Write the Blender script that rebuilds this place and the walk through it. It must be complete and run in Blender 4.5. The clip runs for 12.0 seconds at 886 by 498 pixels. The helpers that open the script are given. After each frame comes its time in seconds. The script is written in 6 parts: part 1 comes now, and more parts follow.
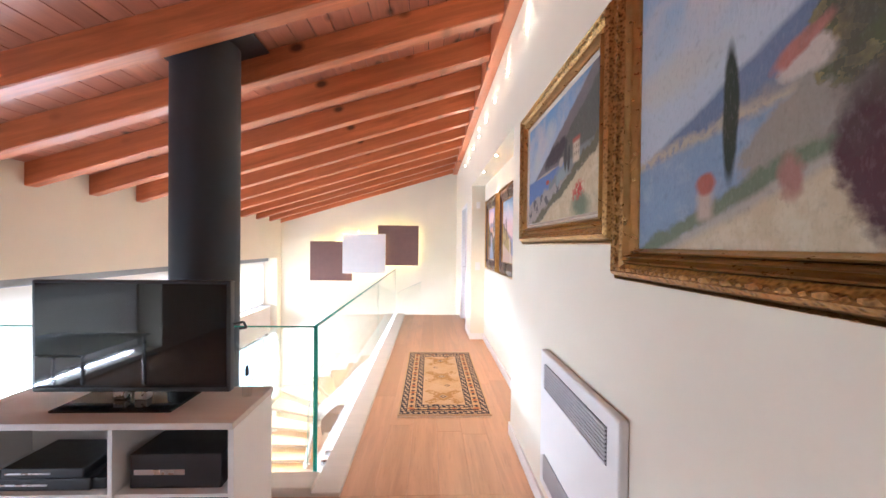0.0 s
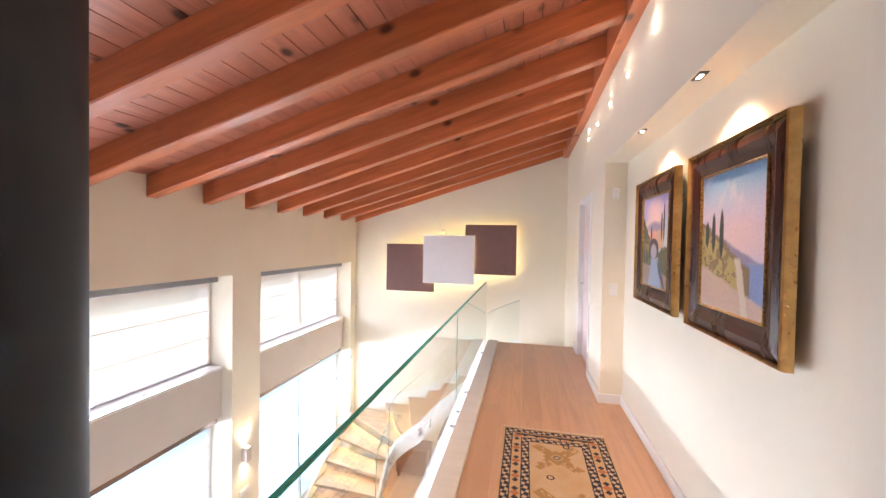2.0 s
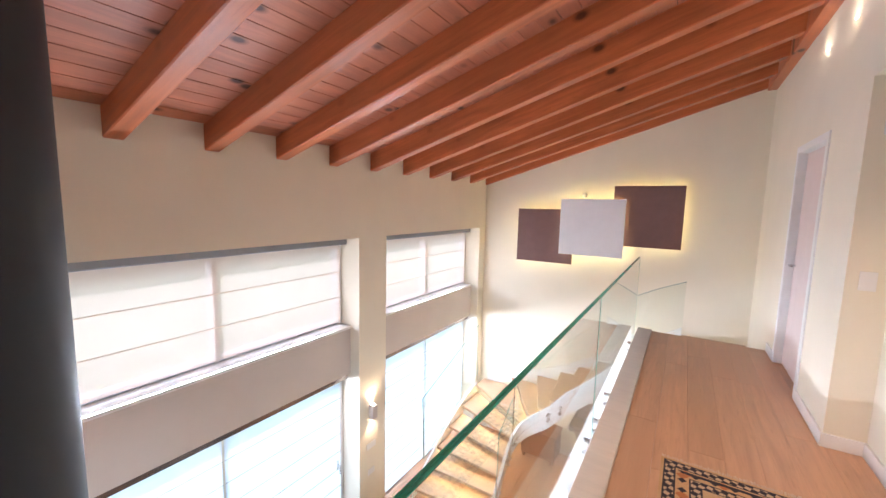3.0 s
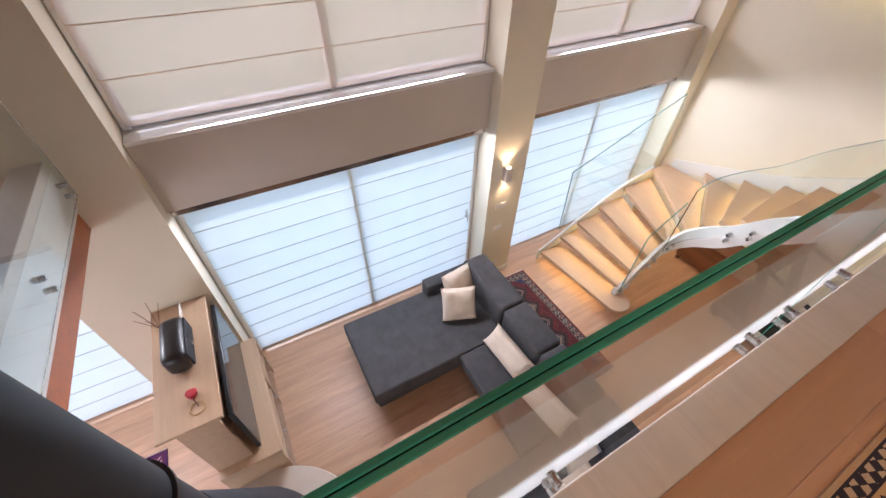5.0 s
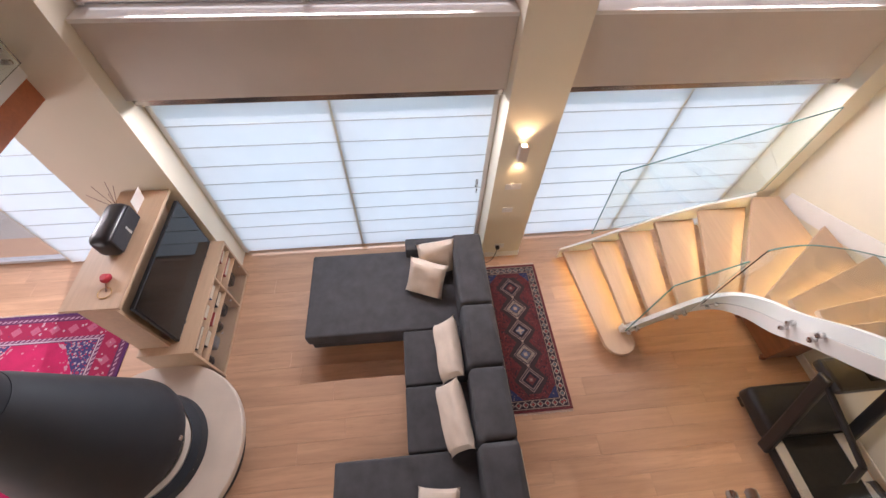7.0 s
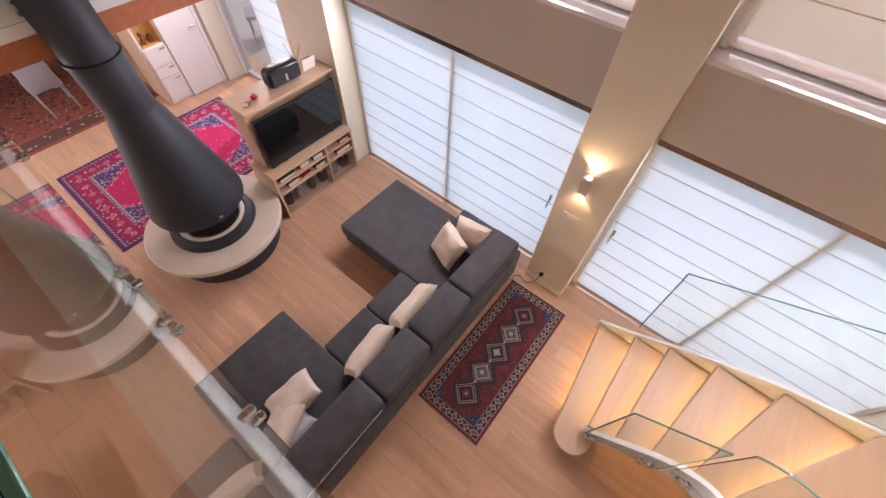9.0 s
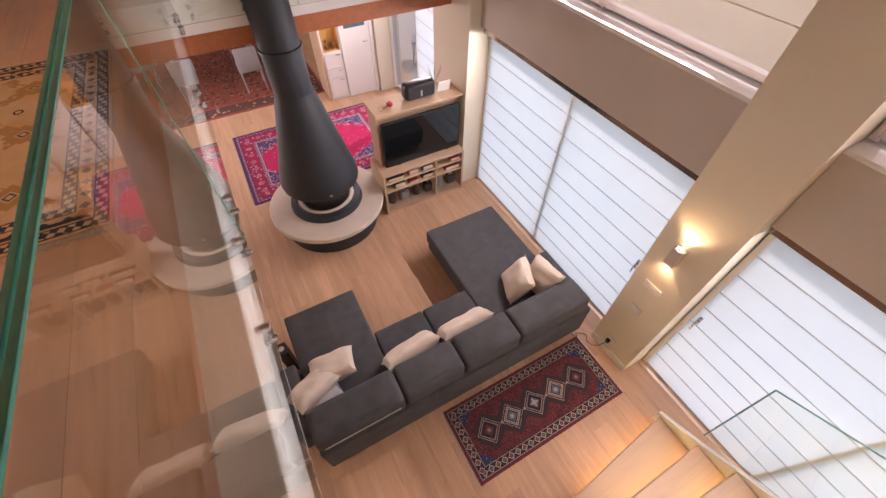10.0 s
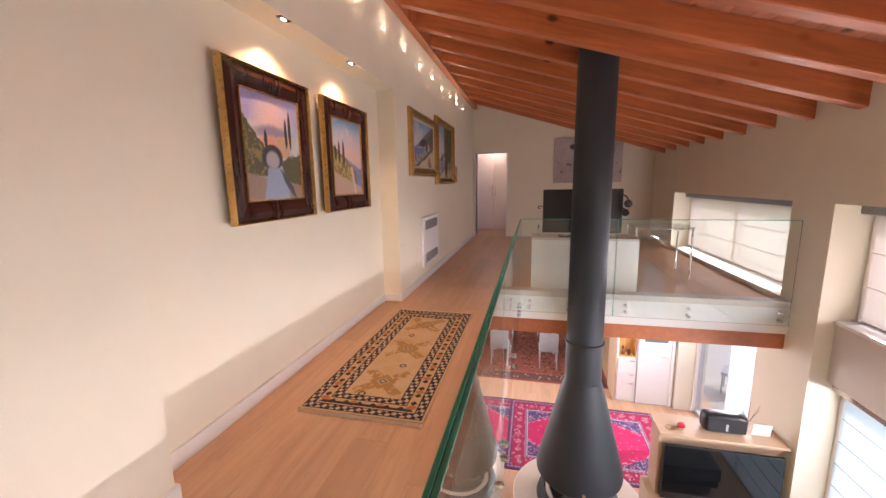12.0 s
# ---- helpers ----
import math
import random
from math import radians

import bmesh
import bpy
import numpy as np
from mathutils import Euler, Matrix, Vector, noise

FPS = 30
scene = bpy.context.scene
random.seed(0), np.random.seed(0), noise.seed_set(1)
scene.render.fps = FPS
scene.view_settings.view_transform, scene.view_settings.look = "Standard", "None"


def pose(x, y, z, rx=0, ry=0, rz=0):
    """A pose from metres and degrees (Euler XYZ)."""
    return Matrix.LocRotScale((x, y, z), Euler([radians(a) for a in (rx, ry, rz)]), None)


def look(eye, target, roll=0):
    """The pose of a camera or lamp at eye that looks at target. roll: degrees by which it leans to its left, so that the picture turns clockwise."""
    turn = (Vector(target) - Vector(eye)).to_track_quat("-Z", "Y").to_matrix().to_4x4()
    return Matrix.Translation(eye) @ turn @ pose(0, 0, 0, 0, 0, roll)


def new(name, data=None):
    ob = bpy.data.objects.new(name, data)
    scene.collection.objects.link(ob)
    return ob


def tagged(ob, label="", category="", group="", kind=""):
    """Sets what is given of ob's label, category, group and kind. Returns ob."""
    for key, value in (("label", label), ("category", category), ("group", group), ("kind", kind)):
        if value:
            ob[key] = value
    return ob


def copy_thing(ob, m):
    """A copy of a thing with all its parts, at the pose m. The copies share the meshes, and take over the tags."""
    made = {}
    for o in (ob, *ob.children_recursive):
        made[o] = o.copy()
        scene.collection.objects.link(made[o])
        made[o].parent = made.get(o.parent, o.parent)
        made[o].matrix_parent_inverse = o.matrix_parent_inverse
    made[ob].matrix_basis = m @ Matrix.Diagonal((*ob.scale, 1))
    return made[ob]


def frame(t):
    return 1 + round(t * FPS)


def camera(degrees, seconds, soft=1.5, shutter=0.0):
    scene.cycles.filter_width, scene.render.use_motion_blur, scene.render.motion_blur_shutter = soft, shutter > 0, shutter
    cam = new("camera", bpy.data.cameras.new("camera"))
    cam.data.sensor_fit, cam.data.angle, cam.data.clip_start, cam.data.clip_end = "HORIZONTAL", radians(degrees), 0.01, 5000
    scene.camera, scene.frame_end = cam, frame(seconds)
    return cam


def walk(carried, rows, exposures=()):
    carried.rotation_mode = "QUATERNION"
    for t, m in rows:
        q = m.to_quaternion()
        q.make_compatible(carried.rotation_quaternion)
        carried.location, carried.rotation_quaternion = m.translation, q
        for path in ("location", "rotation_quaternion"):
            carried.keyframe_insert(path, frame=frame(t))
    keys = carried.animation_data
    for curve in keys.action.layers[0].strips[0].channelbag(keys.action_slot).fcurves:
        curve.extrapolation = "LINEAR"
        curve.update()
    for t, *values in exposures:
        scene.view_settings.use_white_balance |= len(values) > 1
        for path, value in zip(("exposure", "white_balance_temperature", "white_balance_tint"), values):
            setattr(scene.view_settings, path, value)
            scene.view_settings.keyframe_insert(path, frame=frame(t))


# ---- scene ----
cam = camera(98.1, 12.0)
EXPOSURES = [(0.0, 2.0, 4950, 8), (1.0, 1.68, 5120, 11), (2.0, 1.46, 5260, 12), (3.0, 1.2, 5250, 13), (3.7, 0.92, 5400, 13), (5.3, 0.35, 5700, 17), (6.7, 0.3, 6000, 20), (9.5, 0.28, 6350, 28), (10.6, 0.42, 6750, 29), (12.0, 0.95, 6060, 21)]
PATH = [
    (0, (0.364, 0.092, 1.444), (0.43, 2.091, 1.421), 0.6),
    (0.5, (0.316, 0.546, 1.487), (0.42, 2.544, 1.465), 0.9),
    (1, (0.279, 1.049, 1.545), (0.344, 3.048, 1.527), 1.0),
    (1.5, (0.291, 1.528, 1.573), (0.164, 3.524, 1.546), 0.9),
    (2, (0.244, 1.943, 1.562), (-0.174, 3.898, 1.521), 1.0),
    (2.5, (0.162, 2.296, 1.553), (-0.603, 4.141, 1.452), 1.1),
    (3, (0.109, 2.571, 1.533), (-0.946, 4.254, 1.303), 1.3),
    (3.5, (0.053, 2.758, 1.522), (-1.217, 4.225, 1.035), 1.3),
    (3.7, (0.025, 2.831, 1.523), (-1.289, 4.211, 0.914), 1.6),
    (5.3, (-0.254, 3.787, 1.333), (-1.414, 4.392, -0.179), 1.2),
    (5.5, (-0.28, 3.921, 1.327), (-1.401, 4.481, -0.232), 1.6),
    (6, (-0.362, 4.318, 1.334), (-1.426, 4.762, -0.298), 1.8),
    (6.5, (-0.358, 4.691, 1.278), (-1.481, 4.995, -0.349), 1.3),
    (6.7, (-0.372, 4.823, 1.263), (-1.507, 5.072, -0.365), 1.8),
    (8.3, (-0.445, 6.089, 1.258), (-1.517, 5.706, -0.386), 4.1),
    (8.5, (-0.469, 6.246, 1.246), (-1.509, 5.773, -0.395), 3.9),
    (9, (-0.519, 6.576, 1.235), (-1.421, 5.907, -0.421), 3.0),
    (9.5, (-0.571, 6.759, 1.241), (-1.321, 5.9, -0.402), 1.9),
    (10, (-0.609, 6.874, 1.241), (-1.221, 5.78, -0.317), 0.6),
    (10.5, (-0.586, 6.974, 1.258), (-1.034, 5.575, -0.099), -0.4),
    (11, (-0.565, 7.061, 1.26), (-0.782, 5.382, 0.195), -0.4),
    (11.5, (-0.532, 7.102, 1.307), (-0.43, 5.238, 0.588), -0.7),
    (12, (-0.475, 7.105, 1.35), (-0.028, 5.185, 1.014), -0.9),
]
walk(cam, [(t, look(eye, target, roll)) for t, eye, target, roll in PATH], EXPOSURES)

# ---- light ----
world = bpy.data.worlds.new("sky")
scene.world = world
world.use_nodes = True
wn = world.node_tree.nodes
sky = wn.new("ShaderNodeTexSky")
sky.sky_type, sky.sun_disc = "NISHITA", False
sky.sun_elevation, sky.sun_rotation = radians(48), radians(250)
world.node_tree.links.new(sky.outputs[0], wn["Background"].inputs["Color"])
wn["Background"].inputs["Strength"].default_value = 0.12


def lamp(name, kind, m, energy, color=(1, 1, 1), **more):
    data = bpy.data.lights.new(name, kind)
    data.energy, data.color = energy, color
    if kind == "AREA":
        data.shape = "RECTANGLE"
        data.size, data.size_y = more["size"]
    if kind == "SPOT":
        data.spot_size, data.spot_blend, data.shadow_soft_size = radians(more["cone"]), 0.6, 0.03
    if kind == "POINT":
        data.shadow_soft_size = more.get("radius", 0.03)
    if kind == "SUN":
        data.angle = radians(0.6)
    ob = new(name, data)
    ob.matrix_world = m
    return ob


lamp("sun", "SUN", look((-8, 3, 9), (0, 4.5, 0)), 1.5, (1.0, 0.95, 0.87))
DAY = (0.50, 0.84, 1.0)
# daylight standing in the window openings, outside the blinds
for y0, y1, z0, z1, watts in ((2.9, 5.85, -2.9, -0.7, 16.5), (6.45, 9.05, -2.9, -0.7, 14),
                              (0.80, 1.9, -2.9, -0.7, 5.5),
                              (2.9, 5.85, 0.05, 1.0, 5), (6.45, 9.05, 0.05, 1.0, 4.4), (-1.25, 2.2, 0.1, 1.0, 4)):
    lamp("window_daylight", "AREA", look((-3.78, (y0 + y1) / 2, (z0 + z1) / 2), (0, (y0 + y1) / 2, (z0 + z1) / 2)),
         watts, DAY if z0 < 0 else (1.0, 0.90, 0.86), size=(y1 - y0, z1 - z0))
# added fill strips brighten the room: under the cassettes below, over the ledges above
for y0, y1, x, z, rise, watts, tint in ((3.25, 5.55, -3.43, -0.712, -0.2, 54, (1.0, 0.95, 0.90)), (6.8, 8.75, -3.43, -0.712, -0.2, 32, (1.0, 0.95, 0.90)), (0.0, 1.6, -3.43, -0.712, -0.2, 50, (1.0, 0.95, 0.90)),
                                        (3.25, 5.55, -3.35, 0.014, 0.45, 15, (1.0, 0.94, 0.88)), (6.8, 8.75, -3.35, 0.014, 0.45, 11, (1.0, 0.93, 0.86)), (-1.0, 1.95, -3.35, 0.074, 0.45, 14, (0.99, 0.96, 0.94))):
    lamp("window_daylight", "AREA", look((x, (y0 + y1) / 2, z), (x + 1, (y0 + y1) / 2, z + rise)), watts, tint, size=(y1 - y0, 0.008 if z > 0 else 0.016))
# glazing of the dining side
lamp("window_daylight", "AREA", look((2.75, -1.5, -1.6), (0, -1.5, -2.2)), 120, (1.0, 0.95, 0.90), size=(4.0, 1.8))
WARM = (1.0, 0.76, 0.50)
YELLOW = (1.0, 0.78, 0.30)

# ---- materials ----


class X:
    """A value in a node tree, with arithmetic."""

    def __init__(self, tree, sock):
        self.tree, self.sock = tree, sock

    def op(self, kind, *others):
        node = self.tree.nodes.new("ShaderNodeMath")
        node.operation = kind
        for i, v in enumerate((self, *others)):
            if isinstance(v, X):
                self.tree.links.new(v.sock, node.inputs[i])
            else:
                node.inputs[i].default_value = v
        return X(self.tree, node.outputs[0])

    def __add__(self, o): return self.op("ADD", o)
    def __radd__(self, o): return self.op("ADD", o)
    def __sub__(self, o): return self.op("SUBTRACT", o)
    def __mul__(self, o): return self.op("MULTIPLY", o)
    def __rsub__(self, o): return self.op("MULTIPLY", -1.0).op("ADD", o)
    def __truediv__(self, o): return self.op("DIVIDE", o)
    soft = 0.0  # half the width of a soft edge, for brushwork

    def __lt__(self, o): return (self - o).ramp(X.soft, -X.soft) if X.soft else self.op("LESS_THAN", o)
    def __gt__(self, o): return (self - o).ramp(-X.soft, X.soft) if X.soft else self.op("GREATER_THAN", o)
    def abs(self): return self.op("ABSOLUTE")
    def frac(self): return self.op("FRACT")
    def floor(self): return self.op("FLOOR")
    def min(self, o): return self.op("MINIMUM", o)
    def max(self, o): return self.op("MAXIMUM", o)
    def sin(self): return self.op("SINE")
    def power(self, o): return self.op("POWER", o)

    def between(self, a, b): return (self > a) * (self < b)

    def ramp(self, a, b):
        """0 at a, 1 at b."""
        node = self.tree.nodes.new("ShaderNodeMapRange")
        self.tree.links.new(self.sock, node.inputs["Value"])
        node.inputs["From Min"].default_value, node.inputs["From Max"].default_value = a, b
        return X(self.tree, node.outputs[0])


class Paint:
    """A node material under work: its coordinates, textures and layers of colour."""

    def __init__(self, name, rough=0.6, metal=0.0, space="Object"):
        self.mat = bpy.data.materials.new(name)
        self.mat.use_nodes = True
        self.tree = self.mat.node_tree
        self.bsdf = self.tree.nodes["Principled BSDF"]
        self.bsdf.inputs["Roughness"].default_value = rough
        self.bsdf.inputs["Metallic"].default_value = metal
        co = self.tree.nodes.new("ShaderNodeTexCoord")
        self.co = co.outputs[space]
        split = self.tree.nodes.new("ShaderNodeSeparateXYZ")
        self.tree.links.new(self.co, split.inputs[0])
        self.x, self.y, self.z = (X(self.tree, split.outputs[i]) for i in range(3))
        self.color = None

    def random(self):
        return X(self.tree, self.tree.nodes.new("ShaderNodeObjectInfo").outputs["Random"])

    def islands(self):
        return X(self.tree, self.tree.nodes.new("ShaderNodeNewGeometry").outputs["Random Per Island"])

    def vector(self, x, y, z):
        node = self.tree.nodes.new("ShaderNodeCombineXYZ")
        for i, v in enumerate((x, y, z)):
            if isinstance(v, X):
                self.tree.links.new(v.sock, node.inputs[i])
            else:
                node.inputs[i].default_value = v
        return node.outputs[0]

    def noise(self, scale, stretch=(1, 1, 1), detail=4, rough=0.55, shift=None, distort=0.0):
        node = self.tree.nodes.new("ShaderNodeTexNoise")
        node.inputs["Scale"].default_value, node.inputs["Detail"].default_value = scale, detail
        node.inputs["Roughness"].default_value = rough
        node.inputs["Distortion"].default_value = distort
        x, y, z = self.x * stretch[0], self.y * stretch[1], self.z * stretch[2]
        if shift is not None:
            x, y, z = x + shift * 37.0, y + shift * 71.0, z + shift * 13.0
        self.tree.links.new(self.vector(x, y, z), node.inputs["Vector"])
        return X(self.tree, node.outputs[0])

    def cells(self, scale, stretch=(1, 1, 1), feature="F1"):
        node = self.tree.nodes.new("ShaderNodeTexVoronoi")
        node.feature = feature
        node.inputs["Scale"].default_value = scale
        self.tree.links.new(self.vector(self.x * stretch[0], self.y * stretch[1], self.z * stretch[2]), node.inputs["Vector"])
        return X(self.tree, node.outputs["Distance"])

    def layer(self, color, mask=None):
        if self.color is None or mask is None:
            node = self.tree.nodes.new("ShaderNodeRGB")
            node.outputs[0].default_value = (*color, 1)
            self.color = node.outputs[0]
        else:
            node = self.tree.nodes.new("ShaderNodeMix")
            node.data_type = "RGBA"
            node.clamp_factor = True
            self.tree.links.new(mask.sock, node.inputs["Factor"])
            self.tree.links.new(self.color, node.inputs[6])
            node.inputs[7].default_value = (*color, 1)
            self.color = node.outputs[2]
        return self

    def bump(self, height, strength=0.3, distance=0.01):
        node = self.tree.nodes.new("ShaderNodeBump")
        node.inputs["Strength"].default_value, node.inputs["Distance"].default_value = strength, distance
        self.tree.links.new(height.sock, node.inputs["Height"])
        self.tree.links.new(node.outputs[0], self.bsdf.inputs["Normal"])
        return self

    def gloss(self, value):
        self.tree.links.new(value.sock, self.bsdf.inputs["Roughness"])
        return self

    def done(self):
        if self.color is not None:
            self.tree.links.new(self.color, self.bsdf.inputs["Base Color"])
        return self.mat


def shade(c, f):
    return tuple(min(1.0, v * f) for v in c)


def plain(name, color, rough=0.5, metal=0.0, var=0.10, scale=9.0, bump=0.05, fine=90.0):
    """A surface of one colour with soft stains and fine grain."""
    p = Paint(name, rough, metal)
    p.layer(shade(color, 1 - var))
    p.layer(shade(color, 1 + var), p.noise(scale).ramp(0.3, 0.7))
    g = p.noise(fine, detail=3)
    p.layer(shade(color, 1 - 2 * var), (g.ramp(0.55, 0.8)) * 0.35)
    p.gloss(p.noise(scale * 2.3).ramp(0, 1) * 0.2 + (rough - 0.1))
    if bump:
        p.bump(g, bump, 0.004)
    return p.done()


def wood(name, color, along="y", rough=0.45, var=0.22, knots=False, scale=1.0, pieces=True, grain=0.5, islands=False):
    p = Paint(name, rough)
    st = {"x": (0.08, 1, 1), "y": (1, 0.08, 1), "z": (1, 1, 0.08)}[along]
    r = p.islands() if islands else p.random()
    shift = r if pieces else None
    g1 = p.noise(14 * scale, st, 5, 0.6, shift, 0.6)
    g2 = p.noise(75 * scale, st, 3, 0.6, shift)
    p.layer(shade(color, 1 - var))
    p.layer(shade(color, 1 + var), g1.ramp(0.3, 0.7))
    p.layer(shade(color, 0.62), g2.ramp(0.56, 0.78) * grain)
    if pieces:
        p.layer(shade(color, 0.74), r.ramp(0.35, 1.0) * 0.55)
        p.layer(shade(color, 1.22), (r * 7.31).frac().ramp(0.5, 1.0) * 0.35)
    if knots:
        k = p.cells(5.8, {"x": (0.6, 0.0, 1), "y": (1, 0.6, 0.0), "z": (1, 0.0, 0.6)}[along])
        p.layer(shade(color, 0.45), (k.ramp(0.25, 0.14)))
        p.layer(shade(color, 0.16), (k.ramp(0.155, 0.10)))
        p.layer(shade(color, 0.75), p.noise(1.3).ramp(0.5, 0.75) * 0.6)
    p.gloss(g1 * 0.25 + (rough - 0.12))
    p.bump(g1 * 0.6 + g2 * 0.4, 0.12, 0.003)
    return p.done()


def glass(name, tint=(0.93, 0.985, 0.965), rough=0.0):
    mat = bpy.data.materials.new(name)
    mat.use_nodes = True
    t = mat.node_tree
    b = t.nodes["Principled BSDF"]
    b.inputs["Base Color"].default_value = (*tint, 1)
    b.inputs["Roughness"].default_value = rough
    b.inputs["Transmission Weight"].default_value = 1.0
    b.inputs["IOR"].default_value = 1.5
    return mat


def thin_glass(name, tint=(0.93, 0.985, 0.965)):
    """A pane: clear, with the mirror image that glass gives."""
    mat = bpy.data.materials.new(name)
    mat.use_nodes = True
    t = mat.node_tree
    out = t.nodes["Material Output"]
    clear, gloss = t.nodes.new("ShaderNodeBsdfTransparent"), t.nodes.new("ShaderNodeBsdfGlossy")
    clear.inputs[0].default_value = (*tint, 1)
    gloss.inputs["Roughness"].default_value = 0.0
    mix, edge = t.nodes.new("ShaderNodeMixShader"), t.nodes.new("ShaderNodeLayerWeight")
    facing = X(t, edge.outputs["Facing"])
    t.links.new((facing.power(5.0) * 0.92 + 0.04).sock, mix.inputs[0])
    t.links.new(clear.outputs[0], mix.inputs[1])
    t.links.new(gloss.outputs[0], mix.inputs[2])
    t.links.new(mix.outputs[0], out.inputs["Surface"])
    return mat


def cloth_blind(name, color, sheer):
    """Woven blind: light falls through it."""
    mat = bpy.data.materials.new(name)
    mat.use_nodes = True
    t = mat.node_tree
    out = t.nodes["Material Output"]
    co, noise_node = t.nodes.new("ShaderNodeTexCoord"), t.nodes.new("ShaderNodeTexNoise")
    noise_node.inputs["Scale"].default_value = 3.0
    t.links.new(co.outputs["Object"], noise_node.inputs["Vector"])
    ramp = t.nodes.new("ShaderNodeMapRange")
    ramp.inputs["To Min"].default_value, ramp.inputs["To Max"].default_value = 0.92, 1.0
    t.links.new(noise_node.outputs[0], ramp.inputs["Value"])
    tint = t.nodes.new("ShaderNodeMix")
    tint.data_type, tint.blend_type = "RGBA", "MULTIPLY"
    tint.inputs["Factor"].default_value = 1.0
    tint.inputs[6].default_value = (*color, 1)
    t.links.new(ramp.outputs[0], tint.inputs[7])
    dif, tra, clear = (t.nodes.new("ShaderNodeBsdf" + k) for k in ("Diffuse", "Translucent", "Transparent"))
    t.links.new(tint.outputs[2], dif.inputs[0])
    t.links.new(tint.outputs[2], tra.inputs[0])
    a, b = t.nodes.new("ShaderNodeMixShader"), t.nodes.new("ShaderNodeMixShader")
    a.inputs[0].default_value, b.inputs[0].default_value = 0.55, sheer
    t.links.new(dif.outputs[0], a.inputs[1])
    t.links.new(tra.outputs[0], a.inputs[2])
    t.links.new(a.outputs[0], b.inputs[1])
    t.links.new(clear.outputs[0], b.inputs[2])
    t.links.new(b.outputs[0], out.inputs["Surface"])
    return mat


def glow(name, color, strength):
    mat = bpy.data.materials.new(name)
    mat.use_nodes = True
    b = mat.node_tree.nodes["Principled BSDF"]
    b.inputs["Base Color"].default_value = (*color, 1)
    b.inputs["Emission Color"].default_value = (*color, 1)
    b.inputs["Emission Strength"].default_value = strength
    return mat


PAINT = plain("wall_paint_cream", (0.81, 0.745, 0.60), 0.75, var=0.025, scale=1.6, bump=0.03)
WHITE = plain("white_paint", (0.82, 0.80, 0.77), 0.5, var=0.02, scale=3, bump=0.02)
# darker wall paint: the window recess's shade is put into the colour
SPANDREL = plain("shade_toned_paint", (0.62, 0.55, 0.49), 0.6, var=0.03, scale=2, bump=0.02)
FLOOR = wood("oak_floorboard", (0.57, 0.345, 0.213), "y", 0.38, 0.16, grain=0.5)
BEAM = wood("stained_pine_beam", (0.49, 0.15, 0.05), "x", 0.38, 0.30, knots=True, pieces=True)
BOARD = wood("stained_pine_boards", (0.46, 0.175, 0.095), "y", 0.40, 0.26, knots=True, pieces=True, islands=True)
PLATE = wood("stained_pine_plate", (0.48, 0.155, 0.058), "y", 0.42, 0.16, knots=True)
PALE_WOOD = wood("pale_oak_veneer", (0.55, 0.385, 0.25), "x", 0.42, 0.08, grain=0.25, pieces=False)
TREAD = wood("pale_oak_tread", (0.54, 0.37, 0.24), "x", 0.4, 0.08, grain=0.25)
GREY_WOOD = wood("grey_washed_veneer", (0.63, 0.57, 0.51), "x", 0.5, 0.06, grain=0.2, pieces=False)
GLASS = glass("railing_glass")
GLASS_EDGE = plain("green_glass_edge", (0.075, 0.46, 0.35), 0.12, var=0.2, scale=3, bump=0)
STAIR_EDGE = plain("grey_green_glass_edge", (0.17, 0.32, 0.29), 0.12, var=0.2, scale=3, bump=0)
PANE = thin_glass("window_pane", (0.97, 0.98, 0.98))
STEEL = plain("brushed_steel", (0.62, 0.61, 0.60), 0.28, 1.0, 0.05, bump=0)
BRONZE = plain("bronze_cassette", (0.30, 0.26, 0.24), 0.22, 1.0, 0.08, 2.0, bump=0)
ALU = plain("grey_aluminium", (0.60, 0.60, 0.61), 0.4, 0.3, 0.04, bump=0)
BLACK = plain("black_plastic", (0.016, 0.016, 0.018), 0.35, var=0.15, bump=0.02)
SCREEN = Paint("black_screen", 0.04).layer((0.006, 0.007, 0.008)).done()
FLUE = plain("anthracite_steel", (0.023, 0.027, 0.034), 0.55, 0.1, 0.06, 2.0, 0.03, 140)
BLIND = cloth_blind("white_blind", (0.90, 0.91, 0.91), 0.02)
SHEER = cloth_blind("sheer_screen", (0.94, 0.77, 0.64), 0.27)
LED = glow("led_strip", YELLOW, 9.0)
STAIR_LED = glow("stair_led_strip", (1.0, 0.73, 0.25), 21.0)
BULB = glow("lamp_glow", (1.0, 0.80, 0.52), 14.0)

# ---- building ----


def add_box(bm, x0, x1, y0, y1, z0, z1, m=None):
    vs = [bm.verts.new((x, y, z)) for x in (x0, x1) for y in (y0, y1) for z in (z0, z1)]
    if m is not None:
        for v in vs:
            v.co = m @ v.co
    for f in ((0, 1, 3, 2), (4, 6, 7, 5), (0, 4, 5, 1), (2, 3, 7, 6), (0, 2, 6, 4), (1, 5, 7, 3)):
        bm.faces.new([vs[i] for i in f])
    return vs


def box(x0, x1, y0, y1, z0, z1, r=0.0, seg=2, m=None):
    bm = bmesh.new()
    add_box(bm, x0, x1, y0, y1, z0, z1)
    if r:
        bmesh.ops.bevel(bm, geom=bm.edges[:], offset=r, segments=seg, affect="EDGES", profile=0.5, clamp_overlap=True)
    if m is not None:
        bm.transform(m)
    return bm


def boxes(*rows):
    bm = bmesh.new()
    for r in rows:
        add_box(bm, *r)
    return bm


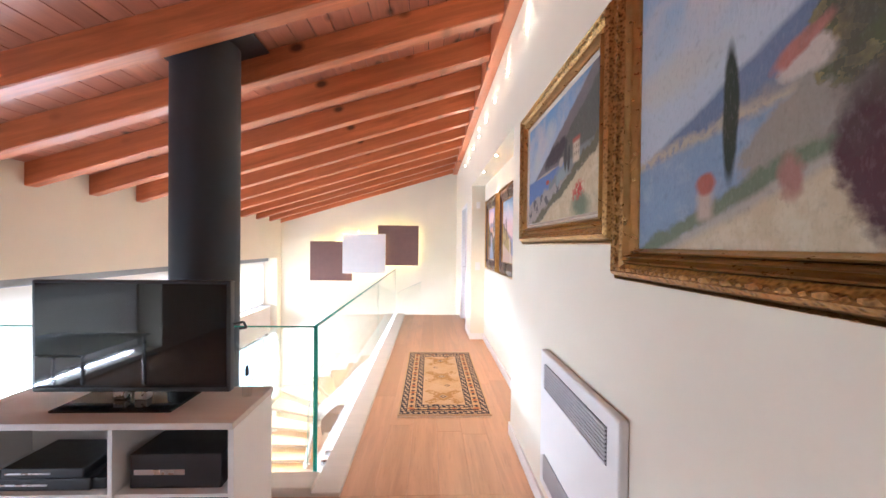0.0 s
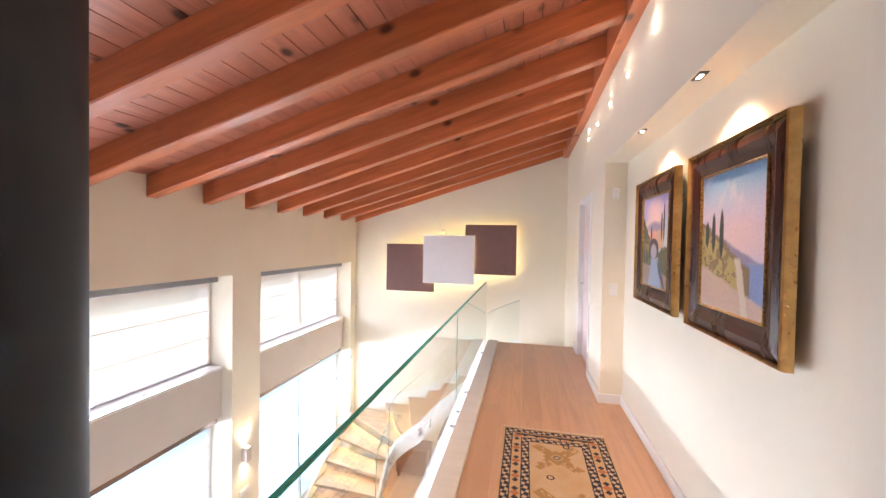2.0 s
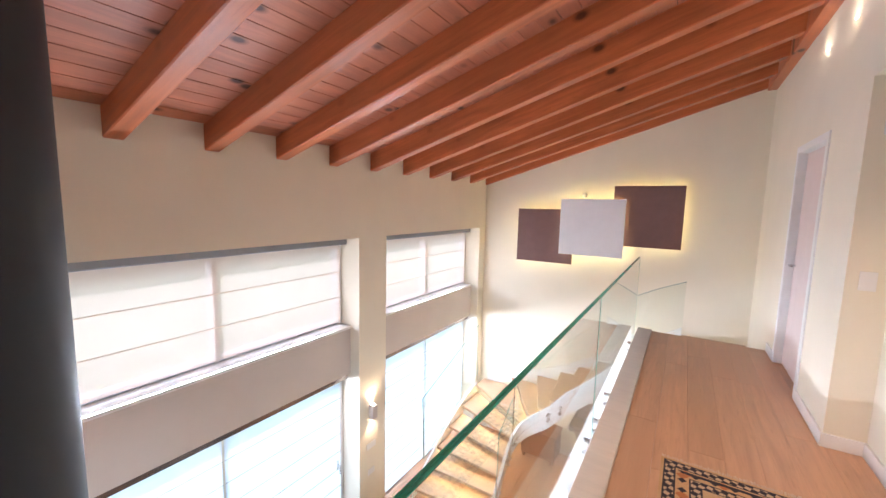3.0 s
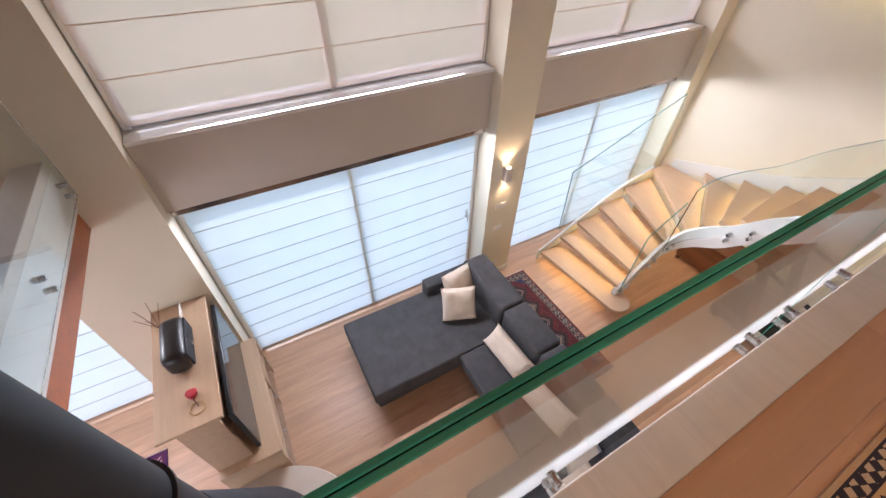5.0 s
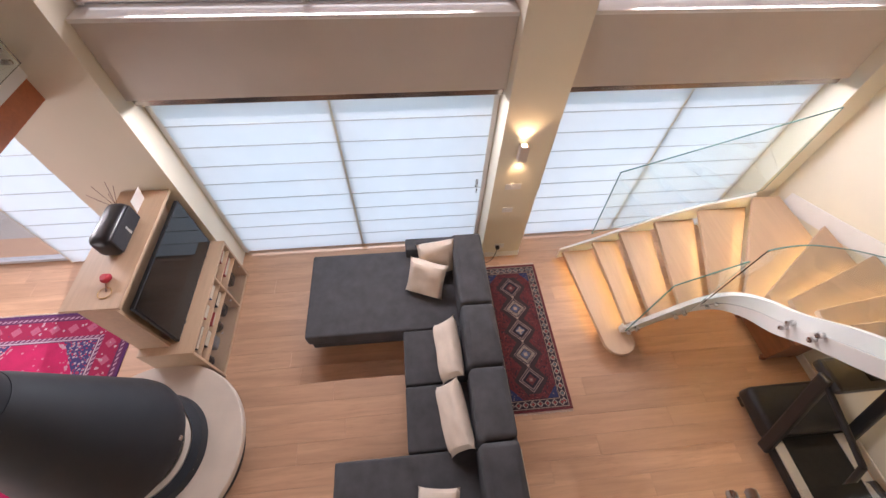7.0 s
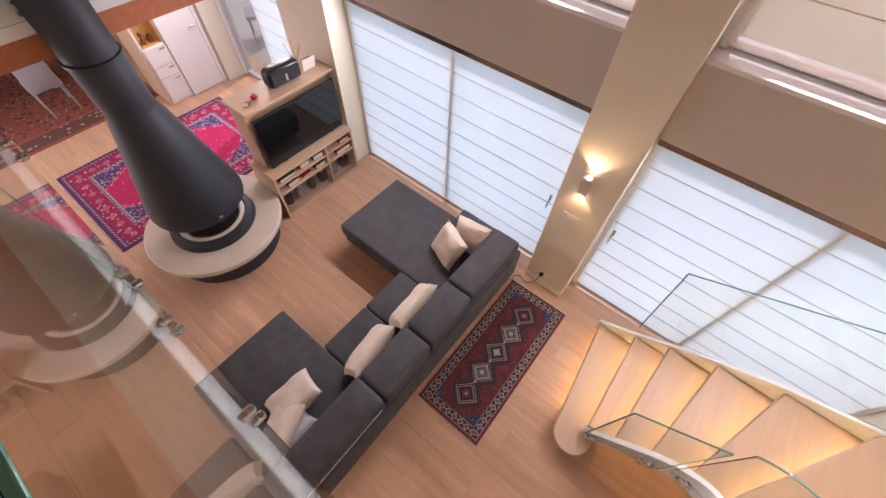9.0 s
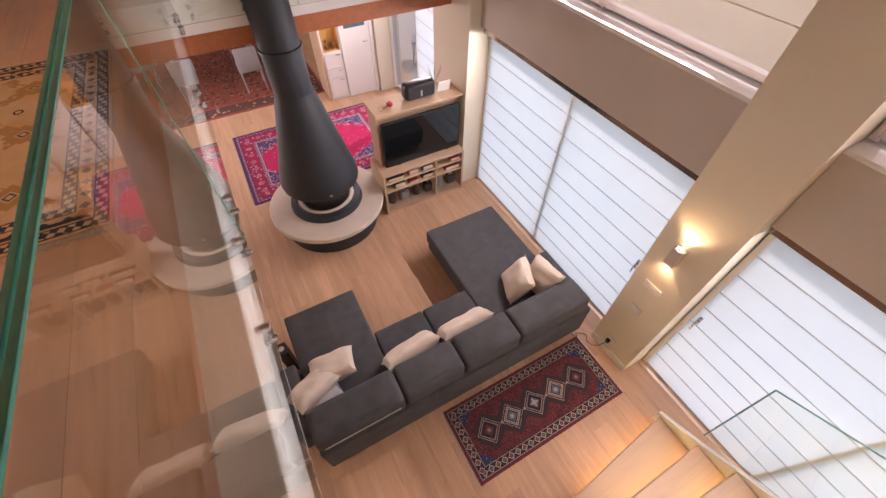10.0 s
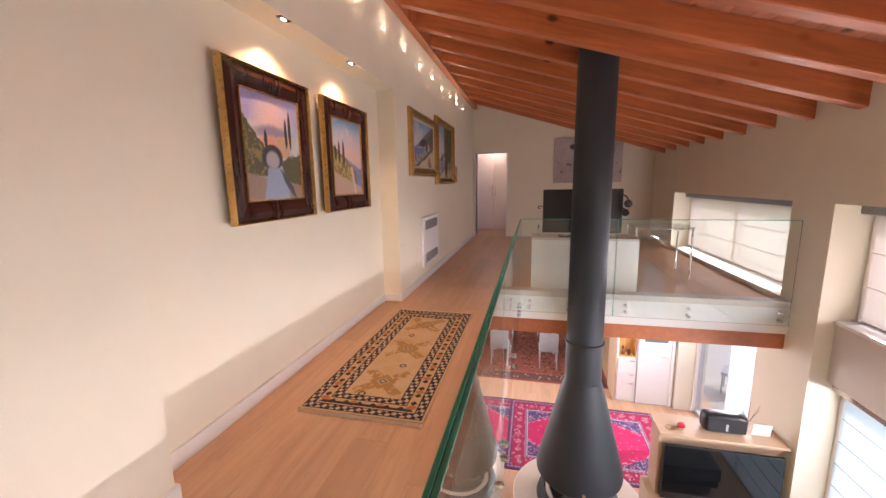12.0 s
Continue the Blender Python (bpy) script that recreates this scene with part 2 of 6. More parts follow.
def cyl(r, z0, z1, seg=32, r2=None, m=None):
    bm = bmesh.new()
    bmesh.ops.create_cone(bm, cap_ends=True, segments=seg, radius1=r, radius2=r if r2 is None else r2, depth=z1 - z0)
    bm.transform(Matrix.Translation((0, 0, (z0 + z1) / 2)))
    if m is not None:
        bm.transform(m)
    return bm


def rod(a, b, r, seg=12):
    a, b = Vector(a), Vector(b)
    m = Matrix.Translation(a) @ (b - a).to_track_quat("Z", "Y").to_matrix().to_4x4()
    return cyl(r, 0, (b - a).length, seg, m=m)


def lathe(profile, seg=64, m=None):
    """A body turned round z from (radius, height) pairs."""
    bm = bmesh.new()
    rings = []
    for r, z in profile:
        rings.append([bm.verts.new((r * math.cos(2 * math.pi * i / seg), r * math.sin(2 * math.pi * i / seg), z)) for i in range(seg)])
    for a, b in zip(rings, rings[1:]):
        for i in range(seg):
            bm.faces.new((a[i], a[(i + 1) % seg], b[(i + 1) % seg], b[i]))
    bm.faces.new(rings[0][::-1])
    bm.faces.new(rings[-1])
    if m is not None:
        bm.transform(m)
    return bm


def prism(points, z0, z1):
    """An upright prism over a plan outline, counter-clockwise."""
    bm = bmesh.new()
    lo = [bm.verts.new((x, y, z0)) for x, y in points]
    hi = [bm.verts.new((x, y, z1)) for x, y in points]
    n = len(points)
    bm.faces.new(lo[::-1]), bm.faces.new(hi)
    for i in range(n):
        bm.faces.new((lo[i], lo[(i + 1) % n], hi[(i + 1) % n], hi[i]))
    return bm


def join(*bms):
    out = bmesh.new()
    for b in bms:
        me = bpy.data.meshes.new("tmp")
        b.to_mesh(me)
        out.from_mesh(me)
        b.free()
        bpy.data.meshes.remove(me)
    return out


def smooth_line(pts, per=6):
    out = []
    for k in range(len(pts) - 1):
        p0, p1, p2, p3 = (Vector(pts[max(0, min(len(pts) - 1, k + j))]) for j in (-1, 0, 1, 2))
        for s in range(per):
            t = s / per
            out.append(0.5 * ((2 * p1) + (p2 - p0) * t + (2 * p0 - 5 * p1 + 4 * p2 - p3) * t * t + (3 * p1 - p0 - 3 * p2 + p3) * t ** 3))
    out.append(Vector(pts[-1]))
    return out


def mesh_of(name, bm, material, smooth=False):
    bmesh.ops.recalc_face_normals(bm, faces=bm.faces[:])
    me = bpy.data.meshes.new(name)
    bm.to_mesh(me)
    bm.free()
    for m in material if isinstance(material, (list, tuple)) else (material,):
        me.materials.append(m)
    if smooth:
        for p in me.polygons:
            p.use_smooth = True
        me.set_sharp_from_angle(angle=radians(38))
    return me


def solid(name, bm, material, label="", category="", kind="", smooth=False, group=""):
    return tagged(new(name, mesh_of(name, bm, material, smooth)), label, category, group, kind)


def structure(name, bm, material, label="", category="", smooth=False):
    return solid(name, bm, material, label, category, "structure", smooth)


def thing(name, at, label, category, group="", turn=0):
    ob = new(name)
    ob.matrix_world = pose(*at, 0, 0, turn)
    return tagged(ob, label, category, group)


def part(name, bm, material, parent, label="", smooth=False):
    ob = new(name, mesh_of(name, bm, material, smooth))
    ob.parent = parent
    if label:
        ob["label"] = label
    return ob

# ---- structure ----
F = -2.95          # lower floor
WX = -3.18         # face of the window wall
RX = 0.99          # face of the gallery's wall
YF, YB = 9.35, -2.7  # far wall, end wall
EDGE = 2.45        # front of the upper room's floor
GX = -0.347         # plane of the railing glass
SLOPE = 0.304


def roof_z(x):
    """Underside of the beams."""
    return 1.92 + (x - WX) * SLOPE


OUT = -3.66
wall = [(OUT, WX, YB - 3.3, -1.3, F, -0.5), (OUT, WX, YB - 3.3, -2.7, -0.5, 2.6), (OUT, WX, -1.3, -0.4, F, -0.5), (OUT, WX, -1.3, EDGE - 0.1, -0.5, 0.06), (OUT, WX, -2.7, -1.3, -0.5, 2.6),
        (OUT, WX, -1.3, 2.25, 1.11, 2.6), (OUT, WX, 1.95, 2.85, F, -0.5), (OUT, WX, 2.25, 2.85, 0.06, 2.6), (OUT, WX, EDGE - 0.1, 2.85, -0.5, 0.06),
        (OUT, WX, 2.85, 5.92, 1.11, 2.6), (OUT, WX, 5.92, 6.42, F, 2.6),
        (OUT, WX, 6.42, 9.12, 1.11, 2.6), (OUT, WX, 9.12, YF + 0.2, F, 2.6)]
wall_window = structure("wall_west", boxes(*wall), PAINT, "cream painted wall with tall window recesses", "wall")
for n, (y0, y1) in enumerate(((2.853, 5.917), (6.423, 9.117)), 1):
    structure("spandrel_%d" % n, boxes((OUT + 0.01, WX - 0.15, y0, y1, -0.62, -0.03)), SPANDREL, "wall-painted panel between lower and upper window, shade put into its colour", "wall panel")
    structure("sill_%d" % n, box(OUT + 0.01, WX - 0.13, y0, y1, -0.03, 0.0, 0.004), WHITE, "white window ledge above the panel", "sill")

structure("wall_far", boxes((WX, 2.6, YF, YF + 0.2, F, 3.6)), PAINT, "cream painted gable wall behind the stairs", "wall")
for nm, rows in (("wall_gallery_near", ((RX, RX + 0.35, YB, 3.0, 0, 3.6),)),
                 ("wall_gallery_niche", ((RX, RX + 0.35, 3.0, 5.95, 2.35, 3.6), (RX + 0.205, RX + 0.35, 3.0, 5.95, 0, 2.35))),
                 ("wall_gallery_door", ((RX, RX + 0.35, 5.95, 6.66, 0, 3.6), (RX, RX + 0.35, 6.66, 7.66, 2.16, 3.6), (RX + 0.3, RX + 0.35, 6.66, 7.66, 0, 2.16))),
                 ("wall_gallery_far", ((RX, RX + 0.35, 7.66, YF, F, 3.6),))):
    structure(nm, boxes(*rows), PAINT, "cream painted gallery wall" + (" with a shallow niche" if "niche" in nm else ""), "wall")
structure("wall_lower_east", boxes((2.4, 2.6, YB - 3.3, -3.6, F, -0.3), (2.4, 2.6, -3.6, 0.6, -0.6, -0.3), (2.4, 2.6, -3.6, 0.6, F, F + 0.4), (2.4, 2.6, 0.6, YF, F, -0.3)), PAINT, "cream painted wall of the lower room", "wall")
structure("wall_end", boxes((WX, 0.16, YB - 0.2, YB, 0, 3.6), (0.16, 0.92, YB - 0.2, YB, 2.08, 3.6), (0.92, RX + 0.35, YB - 0.2, YB, 0, 3.6)), PAINT, "cream painted end wall with a doorway", "wall")
structure("wall_lower_end", boxes((WX, 2.6, YB - 3.5, YB - 3.3, F, -0.38)), PAINT, "cream painted wall of the dining area", "wall")
structure("wall_room_behind", boxes((-0.4, 2.0, YB - 2.2, YB - 2.0, 0, 2.6), (-0.6, -0.4, YB - 2.2, YB - 0.2, 0, 2.6), (2.0, 2.2, YB - 2.2, YB - 0.2, 0, 2.6)), PAINT, "plain walls of the room behind the doorway", "wall")
structure("floor_room_behind", boxes((-0.6, 2.2, YB - 2.2, YB - 0.001, -0.1, -0.004)), FLOOR, "oak floor behind the doorway", "floor")
structure("ceiling_room_behind", boxes((-0.6, 2.2, YB - 2.2, YB - 0.2, 2.6, 2.7)), WHITE, "white ceiling behind the doorway", "ceiling")

# upper floors
structure("floor_upper_slab", boxes((WX, RX + 0.35, YB - 0.2, EDGE, -0.31, -0.02), (WX, 2.6, YB - 3.5, YB - 0.2, -0.5, -0.38)), WHITE, "white slab edge of the upper room", "floor")
structure("floor_gallery_slab", boxes((-0.30, RX + 0.35, EDGE, 8.0, -0.30, -0.02)), WHITE, "white slab edge of the gallery", "floor")
structure("ceiling_lower_east", boxes((RX + 0.35, 2.6, YB - 0.2, YF, -0.30, -0.1)), WHITE, "white ceiling of the lower room", "ceiling")
structure("trim_gallery_edge", join(box(-0.302, -0.14, EDGE - 0.16, 8.0, -0.02, 0.022, 0.006), box(WX, -0.302, EDGE - 0.16, EDGE + 0.002, -0.02, 0.05, 0.006)),
          GREY_WOOD, "pale edge board along the gallery", "trim")
structure("beam_upper_room", box(WX, RX, EDGE - 0.16, EDGE - 0.02, -0.49, -0.31, 0.006), PLATE, "stained wooden beam under the upper room", "beam")
structure("floor_lower_slab", boxes((OUT - 0.3, 2.6, YB - 3.5, YF, F - 0.2, F - 0.018)), FLOOR, "oak floor of the living room", "floor")

# skirting
SK = 0.09
structure("baseboard", boxes((RX - 0.014, RX, YB, 3.0, 0, SK), (RX + 0.191, RX + 0.205, 3.0, 5.95, 0, SK), (RX - 0.014, RX, 5.95, 6.66, 0, SK), (RX - 0.014, RX, 7.66, 8.0, 0, SK),
                             (RX - 0.014, RX + 0.191, 3.0, 3.014, 0, SK), (RX - 0.014, RX + 0.191, 5.936, 5.95, 0, SK),
                             (WX, 0.1, YB, YB + 0.014, 0, SK), (WX, WX + 0.014, 5.92, 6.42, F, F + SK), (WX, 2.4, YF - 0.014, YF, F, F + SK)), WHITE, "white skirting board", "skirting")

# roof: boards over beams
bm = bmesh.new()
x, k = WX - 0.4, 0
while x < 1.3:
    x1 = min(x + 0.135, 1.3)
    z0, z1 = roof_z(x) + 0.205, roof_z(x1 - 0.007) + 0.205
    for ya, yb in ((YB, 0.6), (0.604, 3.8), (3.804, 6.6), (6.604, YF)):
        vs = [bm.verts.new(p) for p in ((x, ya, z0), (x1 - 0.007, ya, z1), (x1 - 0.007, yb, z1), (x, yb, z0),
                                        (x, ya, z0 + 0.03), (x1 - 0.007, ya, z1 + 0.03), (x1 - 0.007, yb, z1 + 0.03), (x, yb, z0 + 0.03))]
        for f in ((0, 1, 2, 3), (4, 7, 6, 5), (0, 4, 5, 1), (1, 5, 6, 2), (2, 6, 7, 3), (3, 7, 4, 0)):
            bm.faces.new([vs[i] for i in f])
    x = x1
structure("ceiling", bm, BOARD, "stained pine ceiling boards", "ceiling")
structure("roof_deck", boxes((OUT - 0.4, RX + 0.4, YB - 0.2, YF + 0.2, 0, 0.02)), plain("roof_underlay", (0.06, 0.035, 0.025), 0.8), "roof above the boards", "roof").matrix_world = (
    Matrix.Translation((WX, 0, roof_z(WX) + 0.25)) @ Matrix.Rotation(-math.atan(SLOPE), 4, "Y") @ Matrix.Translation((-WX, 0, 0)))
beam_len = (RX + 0.1 - WX + 0.2) / math.cos(math.atan(SLOPE))
beam_mesh = mesh_of("roof_beam", box(0, beam_len, -0.06, 0.06, 0, 0.20, 0.008, 1), BEAM)
for i in range(-10, 10):
    y = 4.265 + 0.637 * i
    if YB < y < YF + 0.03:
        b = tagged(new("roof_beam", beam_mesh), "red-brown stained pine roof beam with knots", "beam", "roof beams", "structure")
        b.matrix_world = Matrix.Translation((WX - 0.2, y, roof_z(WX - 0.2))) @ Matrix.Rotation(-math.atan(SLOPE), 4, "Y")
structure("beam_ridge_plate", box(RX - 0.10, RX + 0.02, YB, YF, roof_z(RX) - 0.06, roof_z(RX) + 0.20, 0.008), PLATE, "stained pine plate along the gallery wall", "beam")

# windows
def window(n, y0, y1, z0, z1, blind, folds, cassette, blind_label="", bx=-3.47, one_cloth=False, bare=False):
    """A two-leaf window. one_cloth: a single sheet hangs before the centre post; bare: the first leaf has no blind."""
    w = thing("window_%d" % n, (bx, (y0 + y1) / 2, z0), "aluminium window with closed " + blind_label, "window")
    w["kind"] = "structure"
    hy, h = (y1 - y0) / 2, z1 - z0
    part("window_frame", join(box(-0.12, -0.05, -hy, -hy + 0.06, 0, h, 0.004), box(-0.12, -0.05, hy - 0.06, hy, 0, h, 0.004),
                              box(-0.12, -0.05, -hy + 0.06, hy - 0.06, 0, 0.05, 0.004), box(-0.12, -0.05, -hy + 0.06, hy - 0.06, h - 0.05, h, 0.004),
                              box(-0.12, -0.05, -0.022, 0.022, 0.05, h - 0.05, 0.004)), ALU, w, "grey aluminium frame")
    for a, b in ((-hy + 0.06, -0.022), (0.022, hy - 0.06)):
        p = part("pane", boxes((-0.09, -0.082, a, b, 0.05, h - 0.05)), PANE, w)
        p.visible_shadow = False
    spans = [(-hy + 0.05, -0.010), (0.010, hy - 0.05)]
    if one_cloth:
        spans = [(-hy + 0.03, hy - 0.03)]
    elif bare:
        spans = spans[1:]
    step = (h - 0.06) / folds
    for a, b in spans:
        bm = bmesh.new()
        ys = [a + (b - a) * i / 12 for i in range(13)]
        rows = []
        for k in range(2 * folds + 1):
            z = 0.03 + k * step / 2 if k < 2 * folds else h - 0.004
            sag = 0.007 if k % 2 else 0.0
            rows.append([bm.verts.new((sag * (1 + 0.6 * noise.noise((y * 1.7, z * 3.1, n))), y, z)) for y in ys])
        for r0, r1 in zip(rows, rows[1:]):
            for i in range(12):
                bm.faces.new((r0[i], r0[i + 1], r1[i + 1], r1[i]))
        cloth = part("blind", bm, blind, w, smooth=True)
        for k in range(1, folds):
            part("batten", box(0.002, 0.007, a, b, 0.03 + k * step - 0.004, 0.03 + k * step + 0.004), SHEER_BATTEN if one_cloth else BATTEN, cloth)
    if not one_cloth:
        part("hem", boxes((-0.003, 0.001, -0.0095, 0.0095, 0.02, h - 0.004)), HEM, w, "cream translucent blind hem")
    part("mullion", box(-0.05, -0.02, -0.024, 0.024, 0.0, h, 0.003), WHITE, w, "white centre post")
    for a, b in ((-hy, -hy + 0.049), (hy - 0.049, hy)):
        part("side_frame", box(-0.05, -0.012 if one_cloth else 0.004, a, b, 0.0, h, 0.003), WHITE, w, "white side frame")
    part("cassette", box(-0.03, 0.10, -hy, hy, h, h + 0.085, 0.012), cassette, w, "long blind cassette")
    return w


HEM = cloth_blind("blind_hem", (0.90, 0.84, 0.70), 0.0)
SHEER_BATTEN = plain("sheer_seam", (0.78, 0.62, 0.50), 0.7, var=0.04)
BATTEN = plain("blind_batten", (0.56, 0.54, 0.52), 0.6, var=0.04)
DARK_CASSETTE = plain("grey_cassette", (0.22, 0.22, 0.23), 0.5, 0.2, 0.05)
window(1, 2.86, 5.91, F + 0.02, -0.70, BLIND, 9, BRONZE, blind_label="white translucent roman blinds")
window(2, 6.43, 9.11, F + 0.02, -0.70, BLIND, 9, BRONZE, blind_label="white translucent roman blinds")
window(3, 2.86, 5.91, 0.01, 1.02, SHEER, 3, DARK_CASSETTE, blind_label="sheer cream screens", one_cloth=True)
window(4, 6.43, 9.11, 0.01, 1.02, SHEER, 3, DARK_CASSETTE, blind_label="sheer cream screens", one_cloth=True)
window(5, -1.29, 2.24, 0.07, 1.02, SHEER, 3, DARK_CASSETTE, blind_label="sheer cream screens", one_cloth=True)
window(6, -0.39, 1.94, F + 0.02, -0.70, BLIND, 9, BRONZE, blind_label="white roman blind on one leaf only", bare=True)

# garden
structure("ground", boxes((-400, OUT - 0.31, -400, 400, F - 0.3, F - 0.1)), plain("lawn", (0.13, 0.25, 0.05), 0.9, var=0.4, scale=3), "lawn outside the windows", "lawn")
structure("terrace", boxes((-8.5, OUT - 0.32, -6, 12, F - 0.1, F - 0.04)), plain("terrace_paving", (0.50, 0.45, 0.40), 0.8, var=0.08, scale=2), "pale paved terrace outside the windows", "terrace")
structure("backdrop", boxes((-30, -29.5, -40, 50, F, F + 4.5)), plain("far_hedge", (0.05, 0.12, 0.03), 0.9, var=0.5, scale=1.2), "far green hedge", "hedge")

# ---- more materials ----
FELT = plain("charcoal_felt", (0.066, 0.065, 0.069), 0.95, var=0.2, scale=7, bump=0.25, fine=260)
LINEN = plain("cream_linen", (0.66, 0.56, 0.46), 0.9, var=0.06, scale=8, bump=0.2, fine=220)
PALE_LINEN = plain("pale_grey_linen", (0.52, 0.52, 0.55), 0.9, var=0.06, scale=8, bump=0.2, fine=220)
STONE = plain("pale_stone", (0.62, 0.53, 0.44), 0.5, var=0.05, scale=5, bump=0.04)
DARKWOOD = wood("dark_walnut", (0.17, 0.06, 0.025), "x", 0.35, 0.25, pieces=False)
FRAME_DARK = wood("dark_mahogany_frame", (0.035, 0.011, 0.008), "y", 0.28, 0.3, pieces=False)
PLUM = plain("plum_brown_panel", (0.19, 0.105, 0.095), 0.7, var=0.05, bump=0.1)
CANVAS_WHITE = plain("white_panel", (0.80, 0.79, 0.82), 0.7, var=0.02)
GREY_CHAIR = plain("grey_chair_shell", (0.30, 0.30, 0.32), 0.5, var=0.06)
RED = plain("red_petals", (0.42, 0.015, 0.03), 0.6, var=0.2)
PINK_DOOR = plain("pink_white_lacquer", (0.72, 0.60, 0.56), 0.45, var=0.02)
RUBBER = plain("treadmill_belt", (0.012, 0.012, 0.013), 0.7, var=0.2, bump=0.2, fine=300)
CLEAR = thin_glass("clear_glass", (0.96, 0.98, 0.97))
SMOKED = thin_glass("cabinet_glass", (0.95, 0.96, 0.96))
BOOKS = [plain("book_%s" % n, c, 0.6) for n, c in (("blue", (0.05, 0.10, 0.22)), ("white", (0.7, 0.7, 0.68)), ("red", (0.35, 0.04, 0.04)), ("black", (0.02, 0.02, 0.02)))]

gp = Paint("carved_gold", 0.34, 0.85)
gp.layer((0.20, 0.115, 0.04))
gv = gp.cells(95.0)
gp.layer((0.50, 0.32, 0.11), gv.ramp(0.15, 0.6))
gp.layer((0.10, 0.055, 0.02), gp.noise(60).ramp(0.58, 0.75) * 0.7)
gp.bump(gv, 0.4, 0.004)
GOLD_CARVED = gp.done()
GOLD = plain("plain_gold_moulding", (0.55, 0.36, 0.13), 0.3, 0.85, 0.15, 20, 0.1)
LINER = plain("cream_frame_liner", (0.66, 0.58, 0.46), 0.6, var=0.06)


# ---- pictures and rugs ----
def ellipse(p, u, v, cu, cv, ru, rv, soft=0.5):
    d = ((u - cu) / ru).power(2.0).op("ADD", ((v - cv) / rv).power(2.0))
    return d.ramp(1.0 + soft, 1.0 - soft)


def landscape(name, w, h, seed, kind):
    """Painted scene on canvas; u runs to the right as one faces it, v up, both 0 to 1."""
    p = Paint(name, 0.6)
    p.bsdf.inputs["Specular IOR Level"].default_value = 0.2
    X.soft = 0.011
    u, v = p.x / w + 0.5, p.y / h + 0.5
    n1 = p.noise(3.5 / w, detail=5, shift=None)
    n2 = p.noise(16 / w, detail=4)
    n3 = p.noise(45 / w, detail=3)
    wob = (n1 - 0.5) * 0.18 + (n2 - 0.5) * 0.07
    p.layer((0.20, 0.33, 0.52))
    p.layer((0.46, 0.50, 0.55), v.ramp(0.95, 0.55))
    p.layer((0.60, 0.53, 0.48), n1.ramp(0.5, 0.72) * v.ramp(0.4, 0.7))
    wob = (n1 - 0.5) * 0.10 + (n2 - 0.5) * 0.07 + (n3 - 0.5) * 0.04
    if kind == "coast":
        p.layer((0.52, 0.54, 0.50), ellipse(p, u + wob, v + wob, 0.17, 0.62, 0.06, 0.10, 0.9) * 0.7 + ellipse(p, u + wob, v + wob, 0.40, 0.80, 0.07, 0.09, 0.9) * 0.7)
        p.layer((0.19, 0.17, 0.17), (v + wob * 0.5 < u * 0.72 + 0.34) * (v > 0.41))
        p.layer((0.12, 0.12, 0.10), (v + wob < u * 0.75 + 0.18) * (u > 0.55))
        p.layer((0.13, 0.20, 0.42), (v + wob * 0.1 < 0.425 + u * 0.05) * (u < 0.60))
        p.layer((0.42, 0.36, 0.30), (v + wob * 0.1 - 0.425 - u * 0.05).abs() * 4.0 + (u - 0.33).abs() * 0.3 < 0.06)
        p.layer((0.055, 0.05, 0.055), ellipse(p, u + wob * 1.3, v - (u - 0.47) * 0.25 + wob, 0.47, 0.56, 0.15, 0.085, 0.4))
        p.layer((0.20, 0.22, 0.21), (v + wob * 1.5 < u * 0.42 + 0.18) * (u > 0.38) * (v < 0.50))
        p.layer((0.26, 0.32, 0.33), ellipse(p, u + wob, v + wob, 0.58, 0.36, 0.08, 0.08, 0.8))
        p.layer((0.34, 0.30, 0.27), (v + wob * 1.6 < u * 0.25 + 0.19))
        p.layer((0.11, 0.10, 0.10), (v + wob * 2.0 < u * 0.25 + 0.19) * (n2 > 0.53) * (v > u * 0.25 + 0.06))
        p.layer((0.42, 0.38, 0.33), ellipse(p, u + wob * 0.6, v + wob * 0.6, 0.57, 0.47, 0.030, 0.035, 0.5))
        p.layer((0.05, 0.045, 0.05), ellipse(p, u + wob * 1.2, v + wob * 1.2, 0.47, 0.55, 0.10, 0.07, 0.4))
        p.layer((0.05, 0.045, 0.05), ellipse(p, u + wob * 1.2, v + wob * 1.2, 0.55, 0.60, 0.06, 0.05, 0.4))
        p.layer((0.055, 0.06, 0.055), ellipse(p, u + wob * 0.2, v, 0.62, 0.50, 0.018, 0.13, 0.35) + ellipse(p, u + wob * 0.2, v, 0.66, 0.46, 0.018, 0.10, 0.35))
        p.layer((0.52, 0.43, 0.27), (v + wob < u * 0.62 - 0.14))
        p.layer((0.60, 0.51, 0.34), (v + wob < u * 0.62 - 0.18) * n2.ramp(0.45, 0.6))
        p.layer((0.13, 0.12, 0.07), ((v + wob * 1.6) - u * 0.62 + 0.10).abs() < 0.035)
        p.layer((0.56, 0.47, 0.33), (u - 0.745).abs().between(-1.0, 0.035) * (v + wob * 0.3).between(0.40, 0.56))
        p.layer((0.14, 0.11, 0.08), ((u - 0.745).abs() < 0.03) * ((u * 55.0).frac() < 0.4) * v.between(0.45, 0.48) + ((u - 0.745).abs() < 0.03) * ((u * 55.0).frac() < 0.4) * v.between(0.505, 0.53))
        p.layer((0.42, 0.11, 0.07), ((u - 0.745).abs() < 0.04) * (v + wob * 0.2).between(0.555, 0.585))
        p.layer((0.16, 0.19, 0.12), ellipse(p, u + wob, v + wob, 0.80, 0.07, 0.10, 0.10, 0.7))
